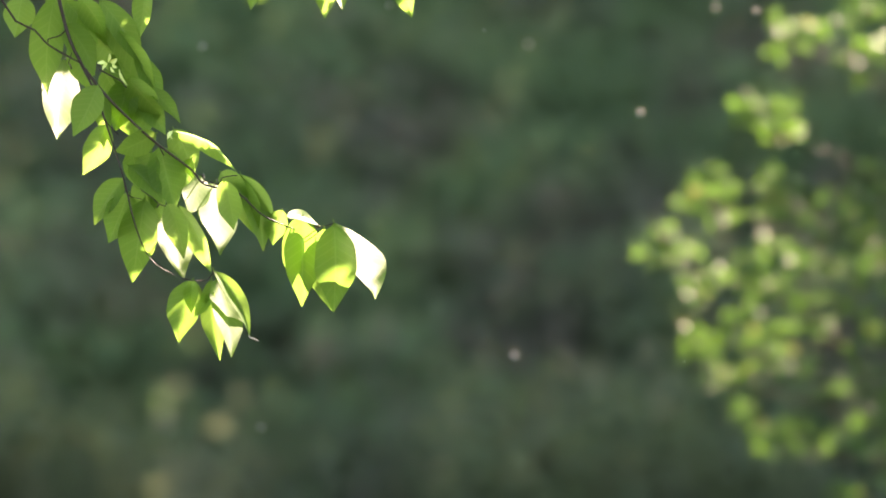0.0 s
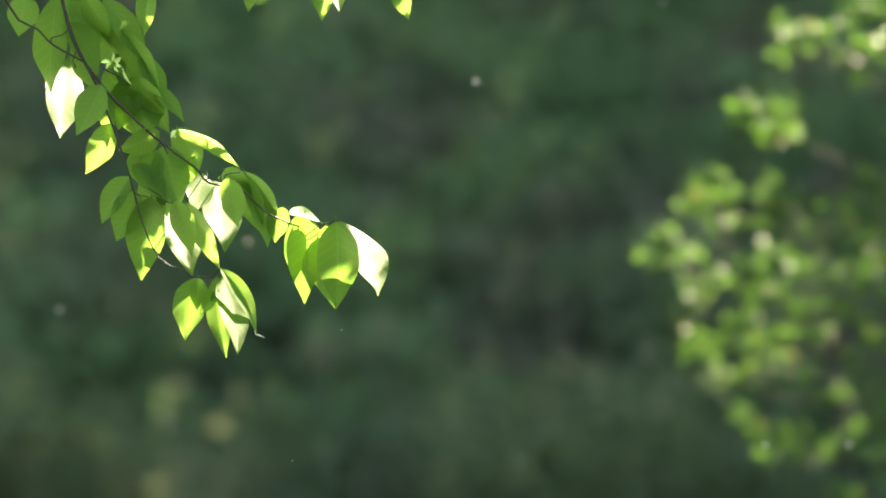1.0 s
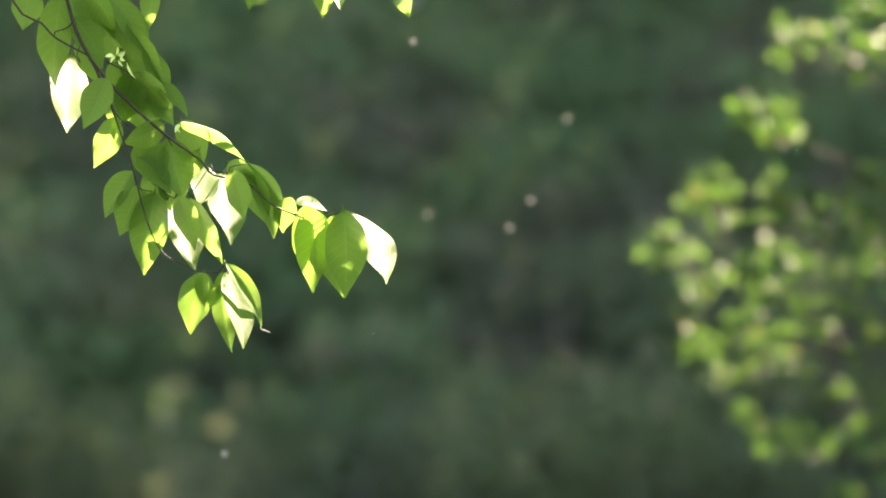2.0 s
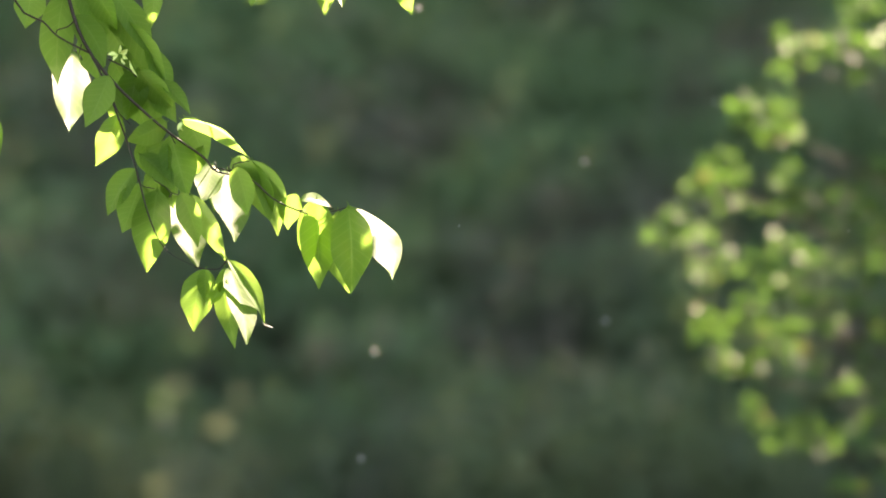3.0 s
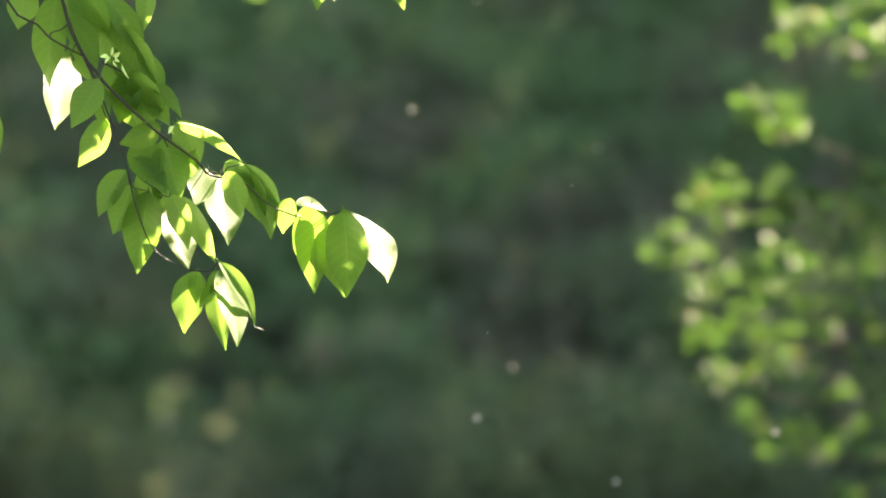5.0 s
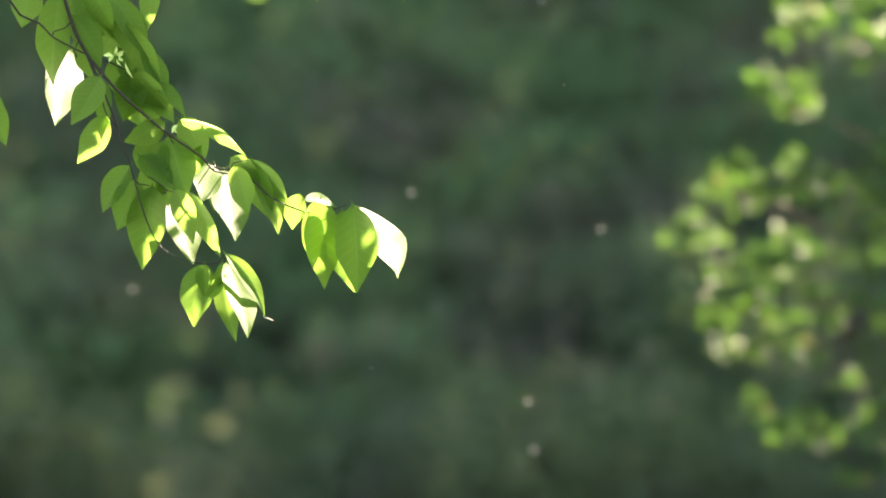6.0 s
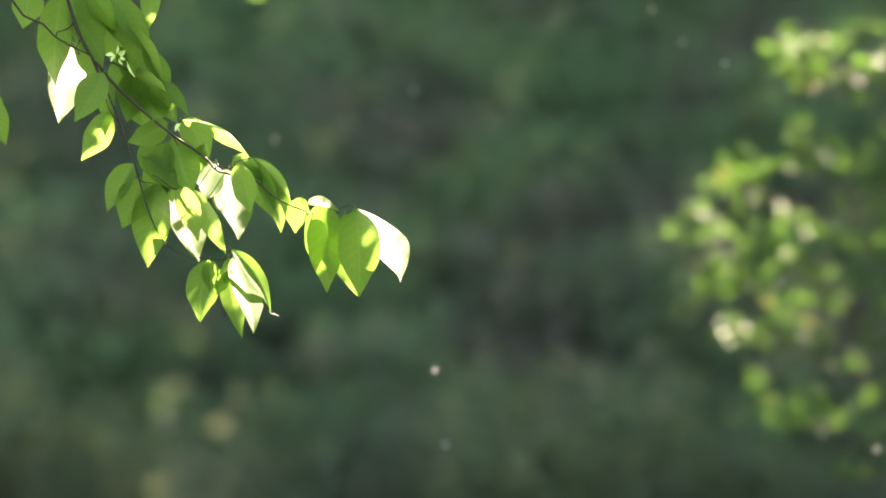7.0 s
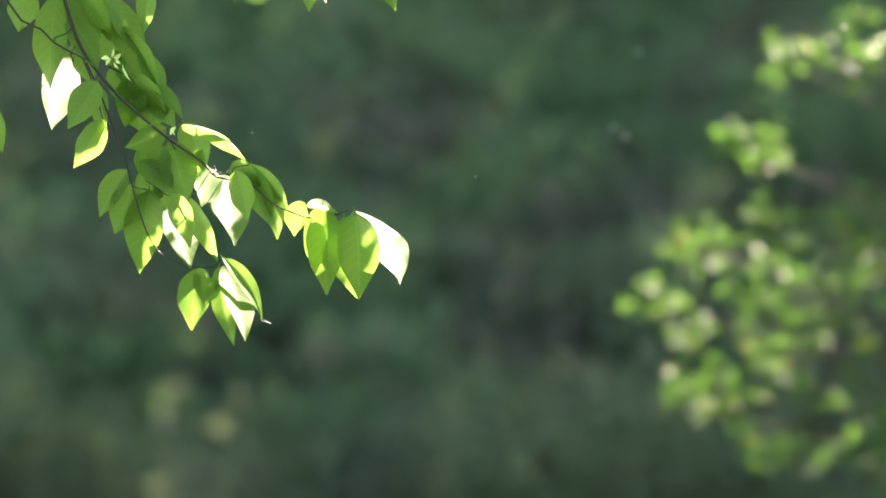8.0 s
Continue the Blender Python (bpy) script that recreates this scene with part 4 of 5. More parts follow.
# ---------------------------------------------------------------- what moves
def motions():
    walk(shoots["stem"], [
        (0, pose(0.6116, -0.3000, 1.8198, 0, 0.81, 0)),
        (0.5, pose(0.6134, -0.3000, 1.8195, 0, 0.93, 0)),
        (1, pose(0.6141, -0.3000, 1.8207, 0, 0.45, 0)),
        (1.5, pose(0.6156, -0.3000, 1.8239, 0, 0.25, 0)),
        (3, pose(0.6184, -0.3000, 1.8279, 0, -0.64, 0)),
        (3.5, pose(0.6149, -0.3000, 1.8248, 0, 0.09, 0)),
        (4, pose(0.6145, -0.3000, 1.8255, 0, 0.00, 0)),
        (4.5, pose(0.6130, -0.3000, 1.8254, 0, -0.07, 0)),
        (6, pose(0.6149, -0.3000, 1.8265, 0, -1.37, 0)),
        (6.5, pose(0.6177, -0.3000, 1.8272, 0, -1.71, 0)),
        (7, pose(0.6177, -0.3000, 1.8260, 0, -1.46, 0)),
        (7.5, pose(0.6169, -0.3000, 1.8243, 0, -0.97, 0)),
        (8, pose(0.6160, -0.3000, 1.8215, 0, -1.40, 0))])
    walk(shoots["top"], [
        (0, pose(0.6243, -0.2660, 1.8074, 0, -0.31, 0)),
        (0.5, pose(0.6259, -0.2660, 1.8076, 0, -0.72, 0)),
        (1, pose(0.6276, -0.2660, 1.8083, 0, -0.27, 0)),
        (1.5, pose(0.6295, -0.2660, 1.8112, 0, -0.07, 0)),
        (3, pose(0.6337, -0.2660, 1.8153, 0, -0.08, 0)),
        (3.5, pose(0.6292, -0.2660, 1.8126, 0, 0.13, 0)),
        (4, pose(0.6286, -0.2660, 1.8134, 0, 0.00, 0)),
        (4.5, pose(0.6272, -0.2660, 1.8132, 0, 0.36, 0)),
        (6, pose(0.6309, -0.2660, 1.8147, 0, 1.03, 0)),
        (6.5, pose(0.6334, -0.2660, 1.8149, 0, 0.94, 0)),
        (7, pose(0.6318, -0.2660, 1.8147, 0, 0.10, 0)),
        (7.5, pose(0.6291, -0.2660, 1.8142, 0, -0.70, 0)),
        (8, pose(0.6278, -0.2660, 1.8118, 0, 0.29, 0))])
    walk(shoots["pale"], [
        (0, pose(0.6292, -0.3000, 1.7637, 0, -0.73, 0)),
        (0.5, pose(0.6320, -0.3000, 1.7642, 0, -2.65, 0)),
        (1, pose(0.6327, -0.3000, 1.7646, 0, -0.20, 0)),
        (1.5, pose(0.6345, -0.3000, 1.7674, 0, -2.13, 0)),
        (3, pose(0.6382, -0.3000, 1.7717, 0, -2.24, 0)),
        (3.5, pose(0.6333, -0.3000, 1.7695, 0, -1.12, 0)),
        (4, pose(0.6330, -0.3000, 1.7705, 0, 0.00, 0)),
        (4.5, pose(0.6315, -0.3000, 1.7703, 0, 1.36, 0)),
        (6, pose(0.6340, -0.3000, 1.7733, 0, 5.01, 0)),
        (6.5, pose(0.6366, -0.3000, 1.7754, 0, 2.48, 0)),
        (7, pose(0.6361, -0.3000, 1.7761, 0, 4.09, 0)),
        (7.5, pose(0.6333, -0.3000, 1.7726, 0, 4.30, 0)),
        (8, pose(0.6312, -0.3000, 1.7696, 0, 5.27, 0))])
    walk(shoots["mid"], [
        (0, pose(0.7349, -0.3000, 1.6581, 0, 1.41, 0)),
        (0.5, pose(0.7358, -0.3000, 1.6583, 0, 1.05, 0)),
        (1, pose(0.7379, -0.3000, 1.6602, 0, 0.42, 0)),
        (1.5, pose(0.7399, -0.3000, 1.6637, 0, -0.39, 0)),
        (3, pose(0.7456, -0.3000, 1.6693, 0, -0.89, 0)),
        (3.5, pose(0.7400, -0.3000, 1.6648, 0, 0.17, 0)),
        (4, pose(0.7400, -0.3000, 1.6655, 0, 0.00, 0)),
        (4.5, pose(0.7388, -0.3000, 1.6656, 0, -0.64, 0)),
        (6, pose(0.7447, -0.3000, 1.6695, 0, -2.20, 0)),
        (6.5, pose(0.7482, -0.3000, 1.6717, 0, -2.93, 0)),
        (7, pose(0.7470, -0.3000, 1.6706, 0, -2.52, 0)),
        (7.5, pose(0.7454, -0.3000, 1.6692, 0, -2.52, 0)),
        (8, pose(0.7452, -0.3000, 1.6658, 0, -1.05, 0))])
    walk(shoots["inner"], [
        (0, pose(0.6983, -0.3000, 1.6921, 0, 0.74, 0)),
        (0.5, pose(0.6998, -0.3000, 1.6913, 0, 0.72, 0)),
        (1, pose(0.7017, -0.3000, 1.6934, 0, 0.31, 0)),
        (1.5, pose(0.7034, -0.3000, 1.6971, 0, 0.22, 0)),
        (3, pose(0.7081, -0.3000, 1.7026, 0, -0.60, 0)),
        (3.5, pose(0.7032, -0.3000, 1.6982, 0, 0.22, 0)),
        (4, pose(0.7030, -0.3000, 1.6990, 0, 0.00, 0)),
        (4.5, pose(0.7015, -0.3000, 1.6990, 0, -0.00, 0)),
        (6, pose(0.7066, -0.3000, 1.7019, 0, -1.53, 0)),
        (6.5, pose(0.7103, -0.3000, 1.7028, 0, -2.59, 0)),
        (7, pose(0.7103, -0.3000, 1.7009, 0, -1.62, 0)),
        (7.5, pose(0.7077, -0.3000, 1.6987, 0, -2.20, 0)),
        (8, pose(0.7078, -0.3000, 1.6973, 0, -1.05, 0))])
    walk(shoots["tip"], [
        (0, pose(0.7972, -0.3000, 1.6236, 0, 1.16, 0)),
        (0.5, pose(0.7961, -0.3000, 1.6235, 0, 0.66, 0)),
        (1, pose(0.7990, -0.3000, 1.6260, 0, 0.70, 0)),
        (1.5, pose(0.8021, -0.3000, 1.6310, 0, 0.39, 0)),
        (3, pose(0.8098, -0.3000, 1.6377, 0, -0.92, 0)),
        (3.5, pose(0.8044, -0.3000, 1.6324, 0, 0.39, 0)),
        (4, pose(0.8045, -0.3000, 1.6330, 0, 0.00, 0)),
        (4.5, pose(0.8034, -0.3000, 1.6332, 0, -0.64, 0)),
        (6, pose(0.8135, -0.3000, 1.6374, 0, -1.82, 0)),
        (6.5, pose(0.8153, -0.3000, 1.6391, 0, -1.29, 0)),
        (7, pose(0.8161, -0.3000, 1.6345, 0, -1.55, 0)),
        (7.5, pose(0.8151, -0.3000, 1.6321, 0, -1.17, 0)),
        (8, pose(0.8152, -0.3000, 1.6316, 0, -2.10, 0))])
    walk(shoots["low"], [
        (0, pose(0.6370, -0.3000, 1.7513, 0, 0.85, 0)),
        (0.5, pose(0.6394, -0.3000, 1.7510, 0, 0.57, 0)),
        (1, pose(0.6405, -0.3000, 1.7522, 0, -0.45, 0)),
        (1.5, pose(0.6423, -0.3000, 1.7548, 0, -0.01, 0)),
        (3, pose(0.6458, -0.3000, 1.7595, 0, -0.40, 0)),
        (3.5, pose(0.6407, -0.3000, 1.7569, 0, 0.23, 0)),
        (4, pose(0.6405, -0.3000, 1.7580, 0, 0.00, 0)),
        (4.5, pose(0.6388, -0.3000, 1.7578, 0, 0.19, 0)),
        (6, pose(0.6406, -0.3000, 1.7618, 0, -0.76, 0)),
        (6.5, pose(0.6430, -0.3000, 1.7629, 0, -2.81, 0)),
        (7, pose(0.6427, -0.3000, 1.7630, 0, -1.62, 0)),
        (7.5, pose(0.6401, -0.3000, 1.7622, 0, -1.51, 0)),
        (8, pose(0.6380, -0.3000, 1.7583, 0, -0.80, 0))])
    walk(shoots["hang"], [
        (0, pose(0.7182, -0.3000, 1.5745, 0, 1.49, 0)),
        (0.5, pose(0.7207, -0.3000, 1.5744, 0, 1.80, 0)),
        (1, pose(0.7233, -0.3000, 1.5768, 0, 1.17, 0)),
        (1.5, pose(0.7261, -0.3000, 1.5792, 0, 1.65, 0)),
        (3, pose(0.7298, -0.3000, 1.5843, 0, 0.12, 0)),
        (3.5, pose(0.7235, -0.3000, 1.5810, 0, 0.47, 0)),
        (4, pose(0.7240, -0.3000, 1.5825, 0, 0.00, 0)),
        (4.5, pose(0.7217, -0.3000, 1.5824, 0, 0.57, 0)),
        (6, pose(0.7281, -0.3000, 1.5883, 0, -2.04, 0)),
        (6.5, pose(0.7375, -0.3000, 1.5955, 0, -4.01, 0)),
        (7, pose(0.7336, -0.3000, 1.5924, 0, -1.83, 0)),
        (7.5, pose(0.7307, -0.3000, 1.5904, 0, -0.57, 0)),
        (8, pose(0.7255, -0.3000, 1.5850, 0, -2.53, 0))])
    walk(shoots["over"], [
        (0, pose(0.8567, -0.1800, 1.9801, 0, 0.00, 0)),
        (0.5, pose(0.8577, -0.1800, 1.9796, 0, 0.00, 0)),
        (1, pose(0.8541, -0.1800, 1.9780, 0, 0.00, 0)),
        (1.5, pose(0.8541, -0.1800, 1.9790, 0, 0.00, 0)),
        (3, pose(0.8567, -0.1800, 1.9827, 0, 0.00, 0)),
        (3.5, pose(0.8567, -0.1800, 1.9869, 0, 0.00, 0)),
        (4, pose(0.8546, -0.1800, 1.9874, 0, 0.00, 0)),
        (4.5, pose(0.8509, -0.1800, 1.9874, 0, 0.00, 0)),
        (6, pose(0.8493, -0.1800, 1.9958, 0, 0.00, 0)),
        (6.5, pose(0.8493, -0.1800, 2.0068, 0, 0.00, 0)),
        (7, pose(0.8483, -0.1800, 2.0042, 0, 0.00, 0)),
        (7.5, pose(0.8472, -0.1800, 1.9927, 0, 0.00, 0)),
        (8, pose(0.8420, -0.1800, 1.9864, 0, 0.00, 0))])
    walk(shoots["edge"], [
        (0, pose(0.5155, -0.3000, 1.7645, 0, 0.00, 0)),
        (0.5, pose(0.5170, -0.3000, 1.7645, 0, 0.00, 0)),
        (1, pose(0.5230, -0.3000, 1.7655, 0, 0.00, 0)),
        (1.5, pose(0.5240, -0.3000, 1.7665, 0, 0.00, 0)),
        (3, pose(0.5280, -0.3000, 1.7685, 0, 0.00, 0)),
        (3.5, pose(0.5280, -0.3000, 1.7685, 0, 0.00, 0)),
        (4, pose(0.5270, -0.3000, 1.7685, 0, 0.00, 0)),
        (4.5, pose(0.5270, -0.3000, 1.7690, 0, 0.00, 0)),
        (6, pose(0.5335, -0.3000, 1.7780, 0, 0.00, 0)),
        (6.5, pose(0.5340, -0.3000, 1.7785, 0, 0.00, 0)),
        (7, pose(0.5335, -0.3000, 1.7785, 0, 0.00, 0)),
        (7.5, pose(0.5295, -0.3000, 1.7720, 0, 0.00, 0)),
        (8, pose(0.5305, -0.3000, 1.7720, 0, 0.00, 0))])
    walk(sprays["left"], [
        (0, pose(-1.0527, 0.0000, 1.6165, 0, 0.23, 0)),
        (0.5, pose(-1.0527, 0.0000, 1.6151, 0, 0.18, 0)),
        (1, pose(-1.0500, 0.0000, 1.6125, 0, 0.09, 0)),
        (1.5, pose(-1.0541, 0.0000, 1.6057, 0, -0.14, 0)),
        (3, pose(-1.0352, 0.0000, 1.6436, 0, 1.15, 0)),
        (3.5, pose(-1.0459, 0.0000, 1.6179, 0, 0.28, 0)),
        (4, pose(-1.0500, 0.0000, 1.6097, 0, -0.00, 0)),
        (4.5, pose(-1.0459, 0.0000, 1.6138, 0, 0.14, 0)),
        (6, pose(-1.0108, 0.0000, 1.6368, 0, 0.92, 0)),
        (6.5, pose(-0.9945, 0.0000, 1.6584, 0, 1.65, 0)),
        (7, pose(-1.0013, 0.0000, 1.6504, 0, 1.38, 0)),
        (7.5, pose(-1.0067, 0.0000, 1.5935, 0, -0.55, 0)),
        (8, pose(-1.0757, 0.0000, 1.5353, 0, -2.53, 0))])
    walk(sprays["upper"], [
        (0, pose(-0.8891, 0.0000, 1.8024, 0, -0.06, 0)),
        (0.5, pose(-0.8909, 0.0000, 1.8086, 0, 0.15, 0)),
        (1, pose(-0.8927, 0.0000, 1.7997, 0, -0.15, 0)),
        (1.5, pose(-0.8909, 0.0000, 1.7997, 0, -0.15, 0)),
        (3, pose(-0.8927, 0.0000, 1.7997, 0, -0.15, 0)),
        (3.5, pose(-0.8980, 0.0000, 1.7777, 0, -0.90, 0)),
        (4, pose(-0.8865, 0.0000, 1.8042, 0, 0.00, 0)),
        (4.5, pose(-0.8847, 0.0000, 1.7997, 0, -0.15, 0)),
        (6, pose(-0.8626, 0.0000, 1.8439, 0, 1.35, 0)),
        (6.5, pose(-0.8423, 0.0000, 1.8660, 0, 2.10, 0)),
        (7, pose(-0.8396, 0.0000, 1.8881, 0, 2.85, 0)),
        (7.5, pose(-0.8891, 0.0000, 1.8218, 0, 0.60, 0)),
        (8, pose(-0.9130, 0.0000, 1.7582, 0, -1.56, 0))])
    walk(sprays["high"], [
        (0, pose(-0.8538, 0.0000, 1.9350, 0, 0.45, 0)),
        (0.5, pose(-0.8556, 0.0000, 1.9350, 0, 0.45, 0)),
        (1, pose(-0.8485, 0.0000, 1.9314, 0, 0.33, 0)),
        (1.5, pose(-0.8485, 0.0000, 1.9350, 0, 0.45, 0)),
        (3, pose(-0.8449, 0.0000, 1.9102, 0, -0.39, 0)),
        (3.5, pose(-0.8449, 0.0000, 1.9367, 0, 0.51, 0)),
        (4, pose(-0.8449, 0.0000, 1.9217, 0, 0.00, 0)),
        (4.5, pose(-0.8449, 0.0000, 1.9350, 0, 0.45, 0)),
        (6, pose(-0.8449, 0.0000, 1.9580, 0, 1.23, 0)),
        (6.5, pose(-0.8511, 0.0000, 1.9580, 0, 1.23, 0)),
        (7, pose(-0.8335, 0.0000, 1.9120, 0, -0.33, 0)),
        (7.5, pose(-0.8308, 0.0000, 1.8908, 0, -1.05, 0)),
        (8, pose(-0.8600, 0.0000, 1.9014, 0, -0.69, 0))])
    walk(sprays["corner"], [
        (0, pose(-0.7318, 0.0000, 1.9129, 0, 0.24, 0)),
        (0.5, pose(-0.7301, 0.0000, 1.9182, 0, 0.42, 0)),
        (1, pose(-0.7327, 0.0000, 1.9164, 0, 0.36, 0)),
        (1.5, pose(-0.7318, 0.0000, 1.9164, 0, 0.36, 0)),
        (3, pose(-0.7362, 0.0000, 1.9191, 0, 0.45, 0)),
        (3.5, pose(-0.7318, 0.0000, 1.9102, 0, 0.15, 0)),
        (4, pose(-0.7318, 0.0000, 1.9058, 0, 0.00, 0)),
        (4.5, pose(-0.7318, 0.0000, 1.9191, 0, 0.45, 0)),
        (6, pose(-0.7274, 0.0000, 1.9350, 0, 0.99, 0)),
        (6.5, pose(-0.7362, 0.0000, 1.9191, 0, 0.45, 0)),
        (7, pose(-0.7318, 0.0000, 1.8855, 0, -0.69, 0)),
        (7.5, pose(-0.7274, 0.0000, 1.8616, 0, -1.50, 0)),
        (8, pose(-0.7407, 0.0000, 1.9032, 0, -0.09, 0))])
    walk(sprays["shoulder"], [
        (0, pose(-0.9906, 0.0000, 1.6866, 0, 0.21, 0)),
        (0.5, pose(-0.9906, 0.0000, 1.6853, 0, 0.16, 0)),
        (1, pose(-0.9881, 0.0000, 1.6829, 0, 0.08, 0)),
        (1.5, pose(-0.9918, 0.0000, 1.6768, 0, -0.12, 0)),
        (3, pose(-0.9748, 0.0000, 1.7109, 0, 1.03, 0)),
        (3.5, pose(-0.9845, 0.0000, 1.6877, 0, 0.25, 0)),
        (4, pose(-0.9881, 0.0000, 1.6804, 0, -0.00, 0)),
        (4.5, pose(-0.9845, 0.0000, 1.6841, 0, 0.12, 0)),
        (6, pose(-0.9528, 0.0000, 1.7048, 0, 0.83, 0)),
        (6.5, pose(-0.9382, 0.0000, 1.7243, 0, 1.49, 0)),
        (7, pose(-0.9443, 0.0000, 1.7170, 0, 1.24, 0)),
        (7.5, pose(-0.9492, 0.0000, 1.6658, 0, -0.50, 0)),
        (8, pose(-1.0113, 0.0000, 1.6135, 0, -2.27, 0))])
    walk(sprays["crest"], [
        (0, pose(-0.8739, 0.0000, 1.6925, 0, 0.41, 0)),
        (0.5, pose(-0.8739, 0.0000, 1.6858, 0, 0.18, 0)),
        (1, pose(-0.8753, 0.0000, 1.6790, 0, -0.05, 0)),
        (1.5, pose(-0.8780, 0.0000, 1.6804, 0, -0.00, 0)),
        (3, pose(-0.8455, 0.0000, 1.6993, 0, 0.64, 0)),
        (3.5, pose(-0.8671, 0.0000, 1.6749, 0, -0.19, 0)),
        (4, pose(-0.8644, 0.0000, 1.6804, 0, -0.00, 0)),
        (4.5, pose(-0.8644, 0.0000, 1.6804, 0, -0.00, 0)),
        (6, pose(-0.8387, 0.0000, 1.7183, 0, 1.28, 0)),
        (6.5, pose(-0.8266, 0.0000, 1.7440, 0, 2.16, 0)),
        (7, pose(-0.8292, 0.0000, 1.7684, 0, 2.98, 0)),
        (7.5, pose(-0.8495, 0.0000, 1.7021, 0, 0.73, 0)),
        (8, pose(-0.8888, 0.0000, 1.6533, 0, -0.92, 0))])
    walk(sprays["lower"], [
        (0, pose(-0.9983, 0.0000, 1.4621, 0, 0.09, 0)),
        (0.5, pose(-1.0037, 0.0000, 1.4649, 0, 0.18, 0)),
        (1, pose(-0.9970, 0.0000, 1.4581, 0, -0.05, 0)),
        (1.5, pose(-1.0010, 0.0000, 1.4499, 0, -0.32, 0)),
        (3, pose(-0.9807, 0.0000, 1.4878, 0, 0.96, 0)),
        (3.5, pose(-0.9929, 0.0000, 1.4649, 0, 0.18, 0)),
        (4, pose(-0.9970, 0.0000, 1.4595, 0, -0.00, 0)),
        (4.5, pose(-0.9929, 0.0000, 1.4662, 0, 0.23, 0)),
        (6, pose(-0.9672, 0.0000, 1.5095, 0, 1.70, 0)),
        (6.5, pose(-0.9509, 0.0000, 1.5380, 0, 2.66, 0)),
        (7, pose(-0.9726, 0.0000, 1.5555, 0, 3.26, 0)),
        (7.5, pose(-0.9820, 0.0000, 1.4946, 0, 1.19, 0)),
        (8, pose(-1.0227, 0.0000, 1.3931, 0, -2.25, 0))])
    walk(sprays["foot"], [
        (0, pose(-0.9188, 0.0000, 1.3942, 0, 0.18, 0)),
        (0.5, pose(-0.9215, 0.0000, 1.3956, 0, 0.23, 0)),
        (1, pose(-0.9202, 0.0000, 1.3942, 0, 0.18, 0)),
        (1.5, pose(-0.9202, 0.0000, 1.3901, 0, 0.04, 0)),
        (3, pose(-0.9094, 0.0000, 1.4117, 0, 0.78, 0)),
        (3.5, pose(-0.9148, 0.0000, 1.3942, 0, 0.18, 0)),
        (4, pose(-0.9174, 0.0000, 1.3888, 0, -0.00, 0)),
        (4.5, pose(-0.9161, 0.0000, 1.3874, 0, -0.04, 0)),
        (6, pose(-0.9026, 0.0000, 1.4361, 0, 1.61, 0)),
        (6.5, pose(-0.8958, 0.0000, 1.4619, 0, 2.48, 0)),
        (7, pose(-0.8931, 0.0000, 1.4605, 0, 2.44, 0)),
        (7.5, pose(-0.9012, 0.0000, 1.4132, 0, 0.83, 0)),
        (8, pose(-0.9446, 0.0000, 1.3452, 0, -1.48, 0))])
    walk(sprays["body"], [
        (0, pose(-0.8171, 0.0000, 1.5374, 0, 0.25, 0)),
        (0.5, pose(-0.8171, 0.0000, 1.5334, 0, 0.11, 0)),
        (1, pose(-0.8179, 0.0000, 1.5293, 0, -0.03, 0)),
        (1.5, pose(-0.8195, 0.0000, 1.5302, 0, -0.00, 0)),
        (3, pose(-0.8000, 0.0000, 1.5415, 0, 0.39, 0)),
        (3.5, pose(-0.8130, 0.0000, 1.5269, 0, -0.11, 0)),
        (4, pose(-0.8114, 0.0000, 1.5302, 0, -0.00, 0)),
        (4.5, pose(-0.8114, 0.0000, 1.5302, 0, -0.00, 0)),
        (6, pose(-0.7959, 0.0000, 1.5529, 0, 0.77, 0)),
        (6.5, pose(-0.7887, 0.0000, 1.5683, 0, 1.29, 0)),
        (7, pose(-0.7903, 0.0000, 1.5829, 0, 1.79, 0)),
        (7.5, pose(-0.8025, 0.0000, 1.5432, 0, 0.44, 0)),
        (8, pose(-0.8260, 0.0000, 1.5139, 0, -0.55, 0))])
    walk(sprays["skirt"], [
        (0, pose(-0.8121, 0.0000, 1.3208, 0, 0.09, 0)),
        (0.5, pose(-0.8134, 0.0000, 1.3215, 0, 0.12, 0)),
        (1, pose(-0.8127, 0.0000, 1.3208, 0, 0.09, 0)),
        (1.5, pose(-0.8127, 0.0000, 1.3187, 0, 0.02, 0)),
        (3, pose(-0.8073, 0.0000, 1.3295, 0, 0.39, 0)),
        (3.5, pose(-0.8100, 0.0000, 1.3208, 0, 0.09, 0)),
        (4, pose(-0.8114, 0.0000, 1.3181, 0, -0.00, 0)),
        (4.5, pose(-0.8107, 0.0000, 1.3174, 0, -0.02, 0)),
        (6, pose(-0.8039, 0.0000, 1.3417, 0, 0.80, 0)),
        (6.5, pose(-0.8005, 0.0000, 1.3546, 0, 1.24, 0)),
        (7, pose(-0.7992, 0.0000, 1.3539, 0, 1.22, 0)),
        (7.5, pose(-0.8033, 0.0000, 1.3303, 0, 0.41, 0)),
        (8, pose(-0.8249, 0.0000, 1.2963, 0, -0.74, 0))])
